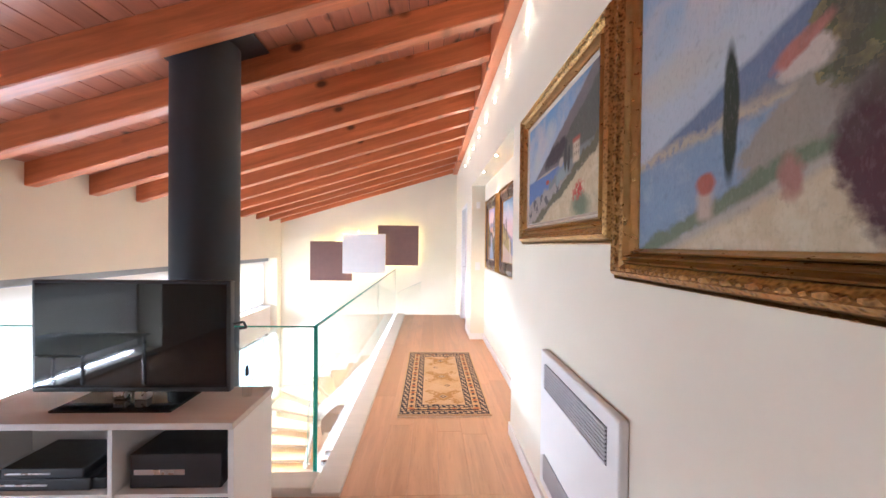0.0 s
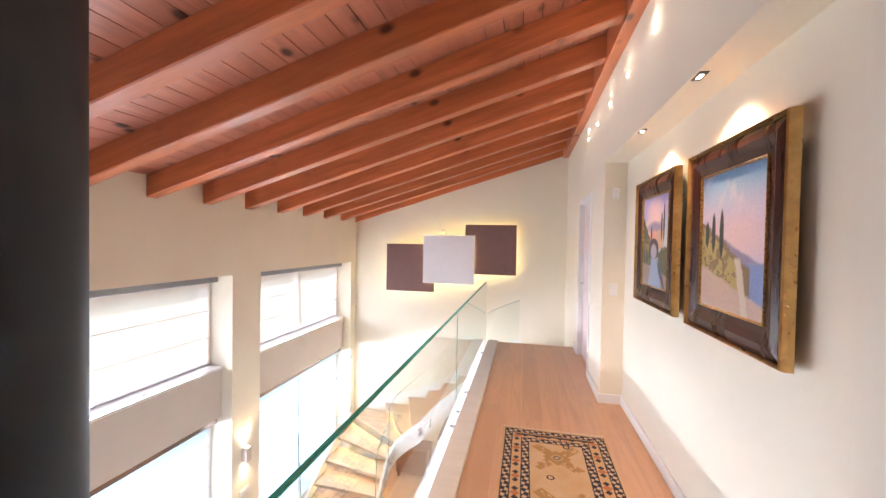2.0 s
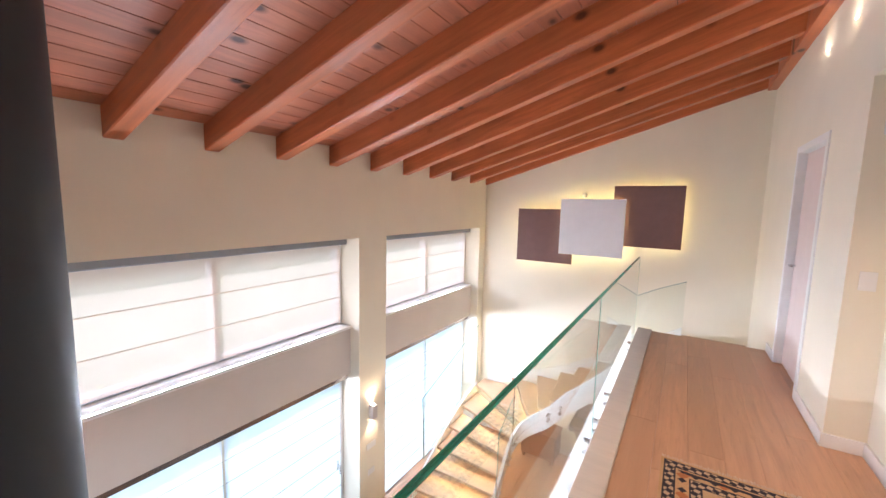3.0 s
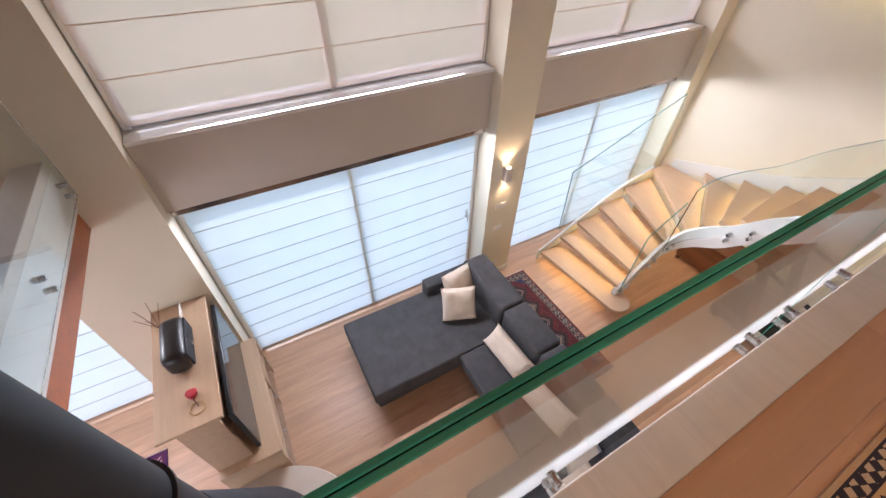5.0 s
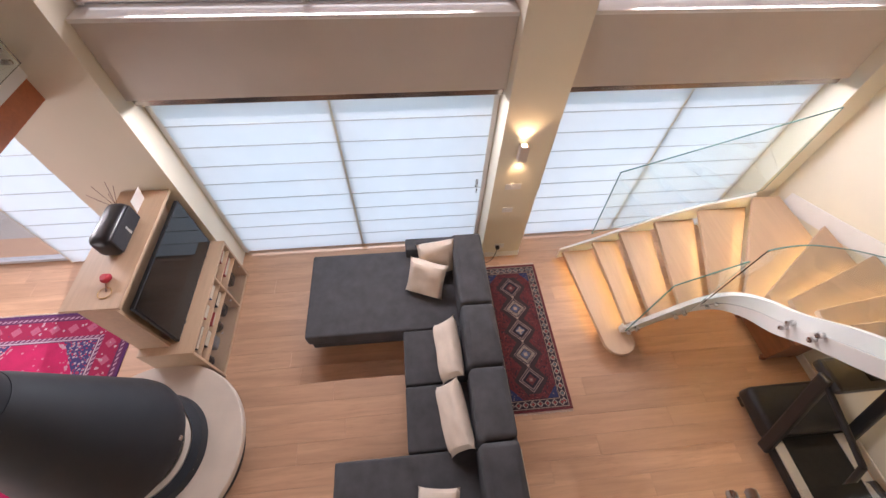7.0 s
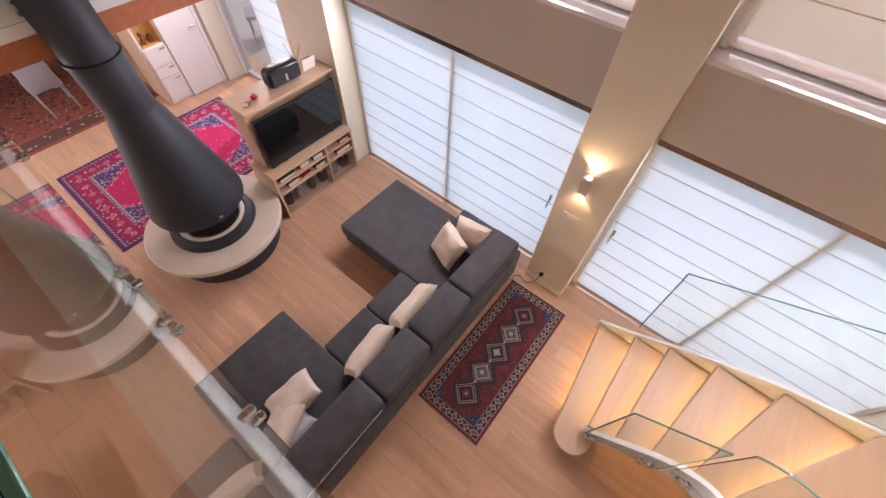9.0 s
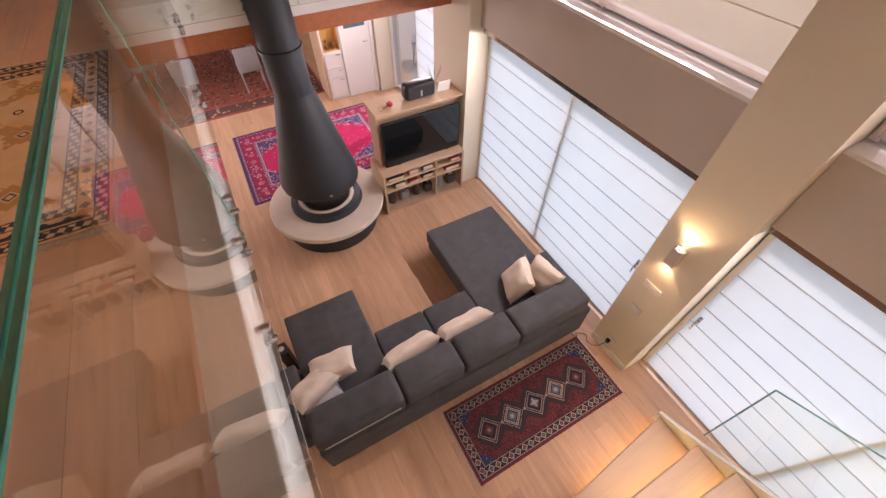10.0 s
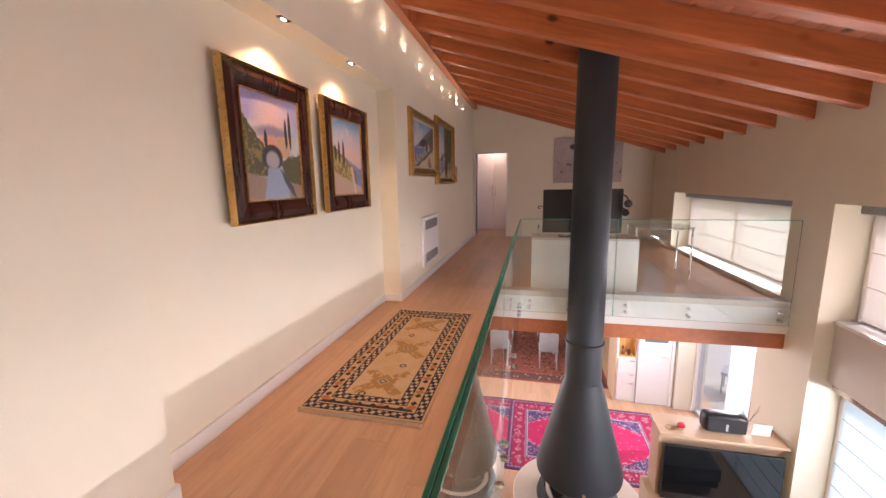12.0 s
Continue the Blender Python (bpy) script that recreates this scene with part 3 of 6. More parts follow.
        p.layer((0.45, 0.06, 0.04), ellipse(p, u + wob * 0.8, v + wob * 0.8 - (u - 0.78) * 0.3, 0.78, 0.19, 0.065, 0.065, 0.6) * n3.ramp(0.42, 0.52))
        p.layer((0.38, 0.07, 0.04), ellipse(p, u + wob * 0.3, v, 0.355, 0.355, 0.028, 0.022, 0.4))
    elif kind == "terrace":
        p.layer((0.50, 0.48, 0.42), ellipse(p, u + wob, v + wob, 0.12, 0.52, 0.16, 0.06, 0.9) * 0.8)
        p.layer((0.16, 0.20, 0.29), (v + wob * 0.3 < u * 0.50 + 0.27))
        p.layer((0.24, 0.24, 0.24), (v + wob * 0.8 < u * 0.42 + 0.20) * (u > 0.16))
        p.layer((0.44, 0.37, 0.27), (v + wob * 0.8 < u * 0.12 + 0.295) * n3.ramp(0.3, 0.5))
        p.layer((0.23, 0.31, 0.42), (v + wob * 0.3 < u * 0.13 + 0.265))
        p.layer((0.33, 0.39, 0.46), (v + wob * 0.3 < u * 0.13 + 0.25) * n2.ramp(0.5, 0.64) * 0.6)
        p.layer((0.30, 0.27, 0.22), (v + wob < u * 0.9 - 0.06) * (u + wob > 0.34))
        p.layer((0.11, 0.12, 0.06), (v + wob * 1.6 > 0.34) * (u + wob * 1.6 > 0.47))
        p.layer((0.26, 0.22, 0.09), (v + wob * 1.6 > 0.34) * (u + wob * 1.6 > 0.47) * (n3 > 0.55))
        p.layer((0.52, 0.45, 0.38), ellipse(p, u + wob * 0.4, v + wob * 0.5, 0.46, 0.385, 0.05, 0.035, 0.4))
        p.layer((0.40, 0.17, 0.13), ellipse(p, u + wob * 0.6, v - (u - 0.45) * 0.6 + wob * 0.5, 0.45, 0.42, 0.055, 0.020, 0.5))
        p.layer((0.50, 0.42, 0.27), (v + wob * 0.4 < u * 0.46 - 0.05))
        p.layer((0.58, 0.51, 0.36), (v + wob * 0.4 < u * 0.46 - 0.08) * n2.ramp(0.42, 0.58))
        p.layer((0.16, 0.19, 0.12), ((v + wob * 1.0) - (u * 0.46 - 0.025)).abs() < 0.028)
        p.layer((0.40, 0.36, 0.30), ((v + wob * 0.2) - (u * 0.46 - 0.055)).abs() < 0.012)
        p.layer((0.045, 0.055, 0.040), ellipse(p, u + wob * 0.12, v, 0.31, 0.34, 0.020, 0.17, 0.3))
        p.layer((0.46, 0.36, 0.28), (u + wob * 0.2 - 0.245).abs().between(-1.0, 0.022) * v.between(0.08, 0.16))
        p.layer((0.36, 0.12, 0.08), ellipse(p, u + wob * 0.3, v + wob * 0.2, 0.245, 0.175, 0.030, 0.028, 0.4))
        p.layer((0.085, 0.04, 0.045), ellipse(p, u + wob * 1.2, v + wob * 1.2, 0.60, 0.17, 0.09, 0.17, 0.35))
        p.layer((0.34, 0.18, 0.14), ellipse(p, u + wob * 0.6, v + wob * 0.5, 0.43, 0.15, 0.024, 0.050, 0.6))
        p.layer((0.10, 0.09, 0.07), ellipse(p, u + wob * 1.5, v + wob * 1.5, 0.80, 0.55, 0.30, 0.40, 0.5) * n2.ramp(0.4, 0.55))
    elif kind == "river":
        p.layer((0.36, 0.34, 0.58), (v + wob > 0.75))
        p.layer((0.64, 0.46, 0.46), ellipse(p, u + wob, v + wob, 0.5, 0.75, 0.30, 0.20, 0.9))
        p.layer((0.26, 0.24, 0.36), ellipse(p, u + wob, v + wob * 0.6, 0.5, 0.66, 0.30, 0.06, 0.6))
        p.layer((0.58, 0.30, 0.22), ellipse(p, u + wob, v + wob, 0.42, 0.55, 0.20, 0.07, 0.7))
        p.layer((0.48, 0.33, 0.22), (u + wob * 0.3).between(0.56, 0.80) * (v + wob * 0.5).between(0.42, 0.62))
        p.layer((0.09, 0.09, 0.06), (v + wob * 1.5 < 0.80 - u * 0.85) * (v > 0.22))
        p.layer((0.22, 0.18, 0.07), (v + wob * 1.5 < 0.76 - u * 0.85) * (v > 0.22) * (n2 > 0.52))
        p.layer((0.09, 0.09, 0.05), (v + wob * 1.5 < (u - 0.7) * 0.25 + 0.42) * (u + wob > 0.62))
        p.layer((0.28, 0.21, 0.17), (v + wob < 0.24 - u * 0.1))
        p.layer((0.05, 0.045, 0.06), ellipse(p, u, v, 0.46, 0.41, 0.185, 0.125, 0.12))
        p.layer((0.34, 0.33, 0.40), ellipse(p, u + wob * 0.2, v + wob * 0.2, 0.46, 0.385, 0.12, 0.085, 0.35))
        p.layer((0.27, 0.33, 0.47), ((u - 0.50 + wob * 0.3).abs() < (v * -0.35 + 0.24)) * (v < 0.31))
        p.layer((0.07, 0.08, 0.12), ((u + v * 0.9 + wob * 0.5) - 0.86).abs() * 1.0 + (v - 0.12).abs() * 0.3 < 0.06)
        for cu, cv, hh in ((0.82, 0.70, 0.20), (0.74, 0.66, 0.15), (0.36, 0.58, 0.09)):
            p.layer((0.04, 0.04, 0.045), ellipse(p, u + wob * 0.15, v, cu, cv, 0.028, hh, 0.25))
    elif kind == "bay":
        p.layer((0.52, 0.44, 0.56), v.ramp(0.9, 0.6))
        p.layer((0.60, 0.45, 0.46), ellipse(p, u + wob, v, 0.6, 0.50, 0.5, 0.14, 0.9))
        p.layer((0.19, 0.25, 0.46), (v + wob * 0.2 < 0.36) * (u > 0.5))
        p.layer((0.24, 0.22, 0.32), (v + wob * 0.4 < 0.62 - u * 0.28) * (v > 0.35))
        p.layer((0.20, 0.15, 0.08), (v + wob < 0.66 - u * 0.42) * (u < 0.8))
        p.layer((0.36, 0.29, 0.10), (v + wob < 0.62 - u * 0.42) * (u + wob < 0.68) * (n2 > 0.48))
        p.layer((0.44, 0.33, 0.27), (v + wob * 0.8 < 0.30 - u * 0.22))
        p.layer((0.50, 0.44, 0.36), (u + v * 0.3 + wob * 0.5 - 0.74).abs().between(-1.0, 0.045) * (v < 0.38))
        for cu, cv, hh in ((0.22, 0.56, 0.15), (0.36, 0.55, 0.18), (0.10, 0.55, 0.10)):
            p.layer((0.04, 0.045, 0.04), ellipse(p, u + wob * 0.15, v, cu, cv, 0.035, hh, 0.25))
    else:
        p.layer((0.44, 0.36, 0.35))
        p.layer((0.55, 0.47, 0.45), n1.ramp(0.4, 0.65))
        p.layer((0.08, 0.07, 0.09), ellipse(p, u + wob, v, 0.3, 0.8, 0.05, 0.06) + ellipse(p, u + wob, v, 0.85, 0.72, 0.04, 0.07))
        p.layer((0.26, 0.15, 0.14), (n2 > 0.6) * (v < 0.5) * 1.0)
    X.soft = 0.0
    n4 = p.noise(150, (1, 0.45, 1), detail=3)
    p.layer((0.10, 0.09, 0.08), n3.ramp(0.58, 0.80) * 0.25)
    p.layer((0.60, 0.56, 0.50), n4.ramp(0.52, 0.75) * 0.08)
    p.layer((0.07, 0.06, 0.06), n4.ramp(0.46, 0.25) * 0.16)
    p.bump(n4, 0.35, 0.003)
    return p.done()


def motif_rug(name, w, h, kind):
    """A knotted rug: guard stripes and motifs by distance from the edge."""
    p = Paint(name, 0.95)
    d = (p.x.abs() * -1.0 + w / 2).min(p.y.abs() * -1.0 + h / 2)
    weave = p.noise(260, detail=2)
    wear = p.noise(4.0, detail=3)
    a, b = (p.x, p.y)

    def border(lo, hi, ground, motif, period, size):
        p.layer(ground, d.between(lo, hi))
        mid, half = (lo + hi) / 2, (hi - lo) / 2
        along = (((a + 0.003) / period).frac() - 0.5).abs() * period
        along2 = ((b / period).frac() - 0.5).abs() * period
        end = (p.x.abs() * -1.0 + w / 2) < (p.y.abs() * -1.0 + h / 2)
        run = along + (along2 - along) * end
        p.layer(motif, ((run + (d - mid).abs()) < size) * d.between(lo, hi))

    def diamond(cx, cy, r, color, squash=1.0):
        p.layer(color, ((a - cx).abs() + (b - cy).abs() * squash) < r)

    if kind == "gallery":
        cream, navy, gold = (0.62, 0.44, 0.26), (0.03, 0.028, 0.045), (0.40, 0.24, 0.09)
        p.layer((0.60, 0.43, 0.27))
        p.layer((0.55, 0.36, 0.18), wear.ramp(0.4, 0.65))
        for lo in (0.022, 0.150):
            p.layer((0.56, 0.42, 0.28), d.between(lo, lo + 0.050))
            zig = ((a * 22.0 + b * 9.0).frac() - 0.5).abs() + ((b * 22.0 - a * 9.0).frac() - 0.5).abs()
            p.layer(navy, d.between(lo, lo + 0.050) * (zig > 0.46))
            p.layer(navy, d.between(lo - 0.006, lo + 0.002) + d.between(lo + 0.048, lo + 0.056))
        border(0.080, 0.142, (0.58, 0.38, 0.20), (0.46, 0.18, 0.07), 0.18, 0.034)
        run_a, run_b = (((a / 0.09).frac() - 0.5).abs() * 0.09), (((b / 0.09).frac() - 0.5).abs() * 0.09)
        p.layer(navy, d.between(0.088, 0.134) * ((run_a.min(run_b) + (d - 0.111).abs()) < 0.024))
        inside = d > 0.21
        for cy in (-0.55, 0.0, 0.55):
            star = (a.abs() * 0.8 + (b - cy).abs()).min((a.abs() + (b - cy).abs() * 1.0) * 0.9)
            p.layer(gold, ((a.abs() - (b - cy).abs()).abs() < 0.055) * ((a.abs() + (b - cy).abs()) < 0.30) * (p.noise(30) > 0.46) * inside)
            diamond(0.0, cy, 0.10, gold)
            diamond(0.0, cy, 0.045, (0.55, 0.42, 0.26))
            p.layer(navy, ((a.abs() + (b - cy).abs()).between(0.020, 0.032)))
        for cx, cy in ((-0.06, 0.30), (0.05, -0.27), (-0.07, -0.75), (0.08, 0.72)):
            rr = ((a - cx).power(2.0) + (b - cy).power(2.0)).op("SQRT")
            p.layer(navy, rr.between(0.016, 0.026))
    elif kind == "runner":
        cream, ink = (0.42, 0.33, 0.27), (0.022, 0.016, 0.026)
        p.layer((0.10, 0.018, 0.022))
        p.layer((0.15, 0.028, 0.032), p.noise(7).ramp(0.35, 0.65))
        p.layer(ink, (p.cells(38) < 0.32))
        p.layer((0.34, 0.13, 0.12), (p.cells(52) < 0.17))
        corner = (a.abs() * 0.9 + b.abs() * 1.0)
        p.layer((0.026, 0.034, 0.10), (corner > 0.83))
        p.layer((0.30, 0.22, 0.18), (corner > 0.83) * (p.cells(38) < 0.22))
        p.layer((0.045, 0.028, 0.030), b.abs() + ((a / 0.285 + 0.5).frac() - 0.5).abs() * 0.22 < 0.185 - (a.abs() > 0.72) * 1.0)
        for i in range(5):
            cx = (i - 2) * 0.285
            pale = i in (1, 3)
            rim = (a - cx).abs() + b.abs()
            dots = ((a - b) * 48.0).frac() * ((a + b) * 48.0).frac()
            p.layer(ink, rim < 0.150)
            p.layer((0.38, 0.26, 0.22), rim.between(0.126, 0.140) * (dots > 0.10))
            p.layer(cream if pale else (0.27, 0.19, 0.18), rim.between(0.074, 0.108) if pale else rim.between(0.098, 0.112))
            p.layer(ink, rim.between(0.086, 0.094) if pale else rim.between(0.07, 0.085))
            p.layer((0.12, 0.03, 0.032) if i in (0, 4) else (0.10, 0.12, 0.19), rim < 0.060)
            p.layer(cream if i in (1, 2, 3) else (0.24, 0.12, 0.11), ((a - cx).abs().max(b.abs())) < 0.020)
            p.layer(cream, ((a - cx).abs() < 0.008) * (b.abs() < 0.045) + ((a - cx).abs() < 0.045) * (b.abs() < 0.008) if i == 2 else rim < 0.008)
            if i < 4:
                p.layer((0.46, 0.34, 0.28), ((a - cx - 0.1425).abs() < 0.026) * (b.abs() < 0.011))
        p.layer(ink, d < 0.125)
        p.layer((0.14, 0.026, 0.03), d < 0.026)
        p.layer((0.34, 0.24, 0.19), d.between(0.030, 0.038) + d.between(0.112, 0.119))
        border(0.042, 0.108, (0.030, 0.022, 0.032), cream, 0.078, 0.036)
        run_a, run_b = (((a + 0.003) / 0.078).frac() - 0.5).abs() * 0.078, ((b / 0.078).frac() - 0.5).abs() * 0.078
        end = (p.x.abs() * -1.0 + w / 2) < (p.y.abs() * -1.0 + h / 2)
        run = run_a + (run_b - run_a) * end
        gem = run + (d - 0.075).abs()
        p.layer(cream, (gem < 0.034) * d.between(0.044, 0.106))
        p.layer(ink, (gem < 0.024) * d.between(0.044, 0.106))
        odd = ((a / 0.156).frac() > 0.5)
        p.layer((0.30, 0.055, 0.05), (gem < 0.015) * d.between(0.05, 0.1))
        p.layer((0.11, 0.15, 0.17), (gem < 0.015) * d.between(0.05, 0.1) * odd)
    elif kind == "red":
        p.layer((0.48, 0.012, 0.095))
        p.layer((0.38, 0.010, 0.075), p.noise(5).ramp(0.4, 0.65))
        med = (a.abs() * 0.62 + b.abs())
        p.layer((0.05, 0.04, 0.14), (med > 0.86))
        p.layer((0.38, 0.30, 0.34), (med > 0.86) * (p.cells(24) < 0.34))
        p.layer((0.40, 0.03, 0.08), (med > 0.86) * (p.cells(31) < 0.30))
        p.layer((0.46, 0.26, 0.30), med.between(0.80, 0.865) * (p.cells(22) < 0.45))
        p.layer((0.46, 0.18, 0.24), (p.cells(11) < 0.13) * (med < 0.78))
        diamond(0.0, 0.0, 0.24, (0.50, 0.38, 0.38), 1.0)
        diamond(0.0, 0.0, 0.18, (0.05, 0.05, 0.16), 1.0)
        diamond(0.0, 0.0, 0.07, (0.40, 0.05, 0.08), 1.0)
        p.layer((0.11, 0.022, 0.075), d < 0.36)
        p.layer((0.44, 0.36, 0.40), d.between(0.335, 0.35))
        border(0.10, 0.30, (0.30, 0.012, 0.06), (0.40, 0.10, 0.16), 0.20, 0.06)
        p.layer((0.44, 0.30, 0.33), d.between(0.10, 0.30) * (p.cells(15) < 0.24))
        p.layer((0.07, 0.03, 0.12), d.between(0.10, 0.30) * (p.cells(23) < 0.13))
        p.layer((0.40, 0.25, 0.32), d.between(0.30, 0.33) * (((a + b) * 18.0).frac() > 0.5))
        p.layer((0.40, 0.25, 0.32), d.between(0.05, 0.08) * (((a + b) * 18.0).frac() > 0.5))
        p.layer((0.08, 0.02, 0.10), d < 0.03)
    else:
        p.layer((0.25, 0.065, 0.04))
        p.layer((0.07, 0.035, 0.03), (p.cells(9) < 0.33))
        p.layer((0.40, 0.23, 0.14), (p.cells(12) < 0.22))
        p.layer((0.11, 0.05, 0.04), d < 0.40)
        p.layer((0.42, 0.26, 0.17), (d < 0.40) * (p.cells(10) < 0.30))
        p.layer((0.33, 0.07, 0.05), d.between(0.36, 0.42) + (d < 0.05))
    p.layer((0.02, 0.015, 0.015), weave.ramp(0.56, 0.75) * 0.35)
    p.bump(weave, 0.5, 0.004)
    return p.done()


def rug(name, x0, x1, y0, y1, z, kind, label, fringe=None, turn=0):
    w, h = x1 - x0, y1 - y0
    ob = thing(name, ((x0 + x1) / 2, (y0 + y1) / 2, z), label, "rug", turn=turn)
    bm = bmesh.new()
    nx, ny = max(4, int(w / 0.06)), max(4, int(h / 0.06))
    grid = [[bm.verts.new((-w / 2 + w * i / nx, -h / 2 + h * j / ny, 0.010 + 0.0035 * noise.noise((i * 0.45, j * 0.45, w)))) for i in range(nx + 1)] for j in range(ny + 1)]
    for j in range(ny):
        for i in range(nx):
            bm.faces.new((grid[j][i], grid[j][i + 1], grid[j + 1][i + 1], grid[j + 1][i]))
    ret = bmesh.ops.extrude_face_region(bm, geom=bm.faces[:])
    for g in ret["geom"]:
        if isinstance(g, bmesh.types.BMVert):
            g.co.z = 0.001
    part("weave", bm, motif_rug(name + "_weave", w, h, kind), ob, smooth=True)
    if fringe:
        rnd = random.Random(5)
        for side in (-1, 1):
            bm = bmesh.new()
            if fringe == "y":
                for k in range(int(w / 0.009)):
                    x = -w / 2 + 0.009 * k + rnd.uniform(-0.002, 0.002)
                    add_box(bm, x, x + 0.004, *sorted((side * h / 2, side * (h / 2 + rnd.uniform(0.025, 0.045)))), 0.001, 0.006)
            else:
                for k in range(int(h / 0.009)):
                    y = -h / 2 + 0.009 * k + rnd.uniform(-0.002, 0.002)
                    add_box(bm, *sorted((side * w / 2, side * (w / 2 + rnd.uniform(0.015, 0.03)))), y, y + 0.004, 0.001, 0.006)
            part("fringe", bm, LINEN, ob, "short cream fringe")["kind"] = "stuff"
    return ob


def frame_ring(w, h, width, z0, z1, bevel):
    """Four mitred mouldings round an opening w x h, in the xy plane."""
    bm = bmesh.new()
    a, b = (w / 2, h / 2), (w / 2 + width, h / 2 + width)
    prof = [(0.0, z0), (0.0, z0 + (z1 - z0) * 0.55), (0.25, z0 + (z1 - z0) * 0.70), (0.55, z1), (0.8, z1 - bevel), (1.0, z0 + (z1 - z0) * 0.5), (1.0, z0)]
    loops = []
    for k, z in prof:
        x, y = a[0] + width * k, a[1] + width * k
        loops.append([bm.verts.new(p) for p in ((x, y, z), (-x, y, z), (-x, -y, z), (x, -y, z))])
    for l0, l1 in zip(loops, loops[1:] + loops[:1]):
        for i in range(4):
            bm.faces.new((l0[i], l0[(i + 1) % 4], l1[(i + 1) % 4], l1[i]))
    return bm


def picture(x, y0, y1, z0, z1, kind, rings, label, seed, name="painting"):
    """A framed picture on the gallery wall. rings: (width, depth, material, name) from the outside in."""
    ob = thing(name, (x, (y0 + y1) / 2, (z0 + z1) / 2), label, "painting")
    ob.matrix_world = Matrix.Translation((x, (y0 + y1) / 2, (z0 + z1) / 2)) @ Matrix(((0, 0, -1, 0), (-1, 0, 0, 0), (0, 1, 0, 0), (0, 0, 0, 1)))
    w, h = y1 - y0, z1 - z0
    for width, depth, material, nm in rings:
        w, h = w - 2 * width, h - 2 * width
        part(nm, frame_ring(w, h, width, 0.0, depth, depth * 0.15), material, ob)
    part("canvas", boxes((-w / 2, w / 2, -h / 2, h / 2, 0.004, 0.018)), landscape("painted_" + kind, w, h, seed, kind), ob)
    return ob


def carve(ob, w, h, step, size, depth):
    """A running row of raised leaf and berry carving round an opening w x h."""
    bm = bmesh.new()
    for k in range(2):
        length, off = ((w, h / 2), (h, w / 2))[k]
        n = max(4, int(length / step))
        for side in (-1, 1):
            for i in range(n + 1):
                a = -length / 2 + length * i / n
                r = size * (1.0 if i % 2 else 0.72)
                m = Matrix.Translation((a, side * off, depth) if k == 0 else (side * off, a, depth)) @ Matrix.Diagonal((r * (1.5 if k == 0 and i % 2 else 1), r * (1.5 if k and i % 2 else 1), r * 0.55, 1))
                bmesh.ops.create_icosphere(bm, subdivisions=1, radius=1.0, matrix=m)
    part("carving", bm, GOLD_CARVED, ob, "carved gilt leaf and berry row", smooth=True)["kind"] = "stuff"


GOLDEN = [(0.012, 0.035, GOLD, "outer_edge"), (0.050, 0.060, GOLD_CARVED, "carved_frame"), (0.022, 0.045, GOLD, "inner_moulding"), (0.014, 0.050, GOLD, "inner_frame"), (0.025, 0.028, LINER, "liner")]
MAHOGANY = [(0.013, 0.045, GOLD, "gilt_edge"), (0.115, 0.04, FRAME_DARK, "frame"), (0.012, 0.03, GOLD_CARVED, "beading")]
terrace = picture(RX, 0.02, 1.29, 1.34, 2.36, "terrace", [(0.010, 0.045, GOLD, "outer_edge"), (0.042, 0.070, GOLD_CARVED, "carved_frame"), (0.018, 0.050, GOLD, "cove"), (0.012, 0.055, GOLD, "inner_moulding"), (0.016, 0.040, GOLD, "inner_frame")],
                  "large gilt-framed oil painting of a lakeside terrace", 1)
carve(terrace, 1.27 - 0.062, 1.02 - 0.062, 0.030, 0.014, 0.060)
coast = picture(RX, 1.31, 2.57, 1.45, 2.26, "coast", GOLDEN, "gilt-framed oil painting of a mountain coast", 2)
carve(coast, 1.26 - 0.074, 0.81 - 0.074, 0.028, 0.013, 0.050)
picture(RX, -0.40, -0.06, 1.36, 1.68, "bay", [(0.04, 0.03, GOLD, "frame")], "small gilt-framed picture on the wall", 5)
niche_bay = picture(RX + 0.160, 3.47, 4.29, 1.13, 2.04, "bay", MAHOGANY, "dark-framed oil painting of a bay with cypresses", 3)
niche_river = picture(RX + 0.160, 4.48, 5.30, 1.13, 2.04, "river", MAHOGANY, "dark-framed oil painting of a bridge over a river", 4)
for ob in (niche_bay, niche_river):
    for z in (-0.34, 0.24):
        part("hanging_batten", boxes((-0.30, 0.30, z, z + 0.06, -0.044, 0.0)), DARKWOOD, ob)
end_pic = thing("canvas_picture", (-1.72, YB, 1.84), "large unframed pinkish canvas picture on the end wall", "painting")
end_pic.matrix_world = Matrix.Translation((-1.72, YB, 1.84)) @ Matrix(((-1, 0, 0, 0), (0, 0, 1, 0), (0, 1, 0, 0), (0, 0, 0, 1)))
part("canvas", box(-0.76, 0.76, -0.52, 0.52, 0.0, 0.035, 0.004), landscape("painted_abstract", 1.52, 1.04, 6, "abstract"), end_pic)

# ---- gallery ----
rug("gallery_rug", 0.10, 0.90, 3.31, 5.20, 0.0, "gallery", "cream wool rug with navy and gold border, on the gallery floor", "y")
rug("runner_rug", -3.0, -1.2, 5.85, 6.60, F, "runner", "dark red patterned rug with diamond medallions behind the sofa", "x")
rug("crimson_rug", -2.76, -0.14, -0.13, 1.82, F, "red", "crimson patterned carpet on the oak floor", "x")
rug("dining_rug", -2.15, 2.1, -4.2, -0.92, F, "brown", "rust brown patterned carpet under the dining table")

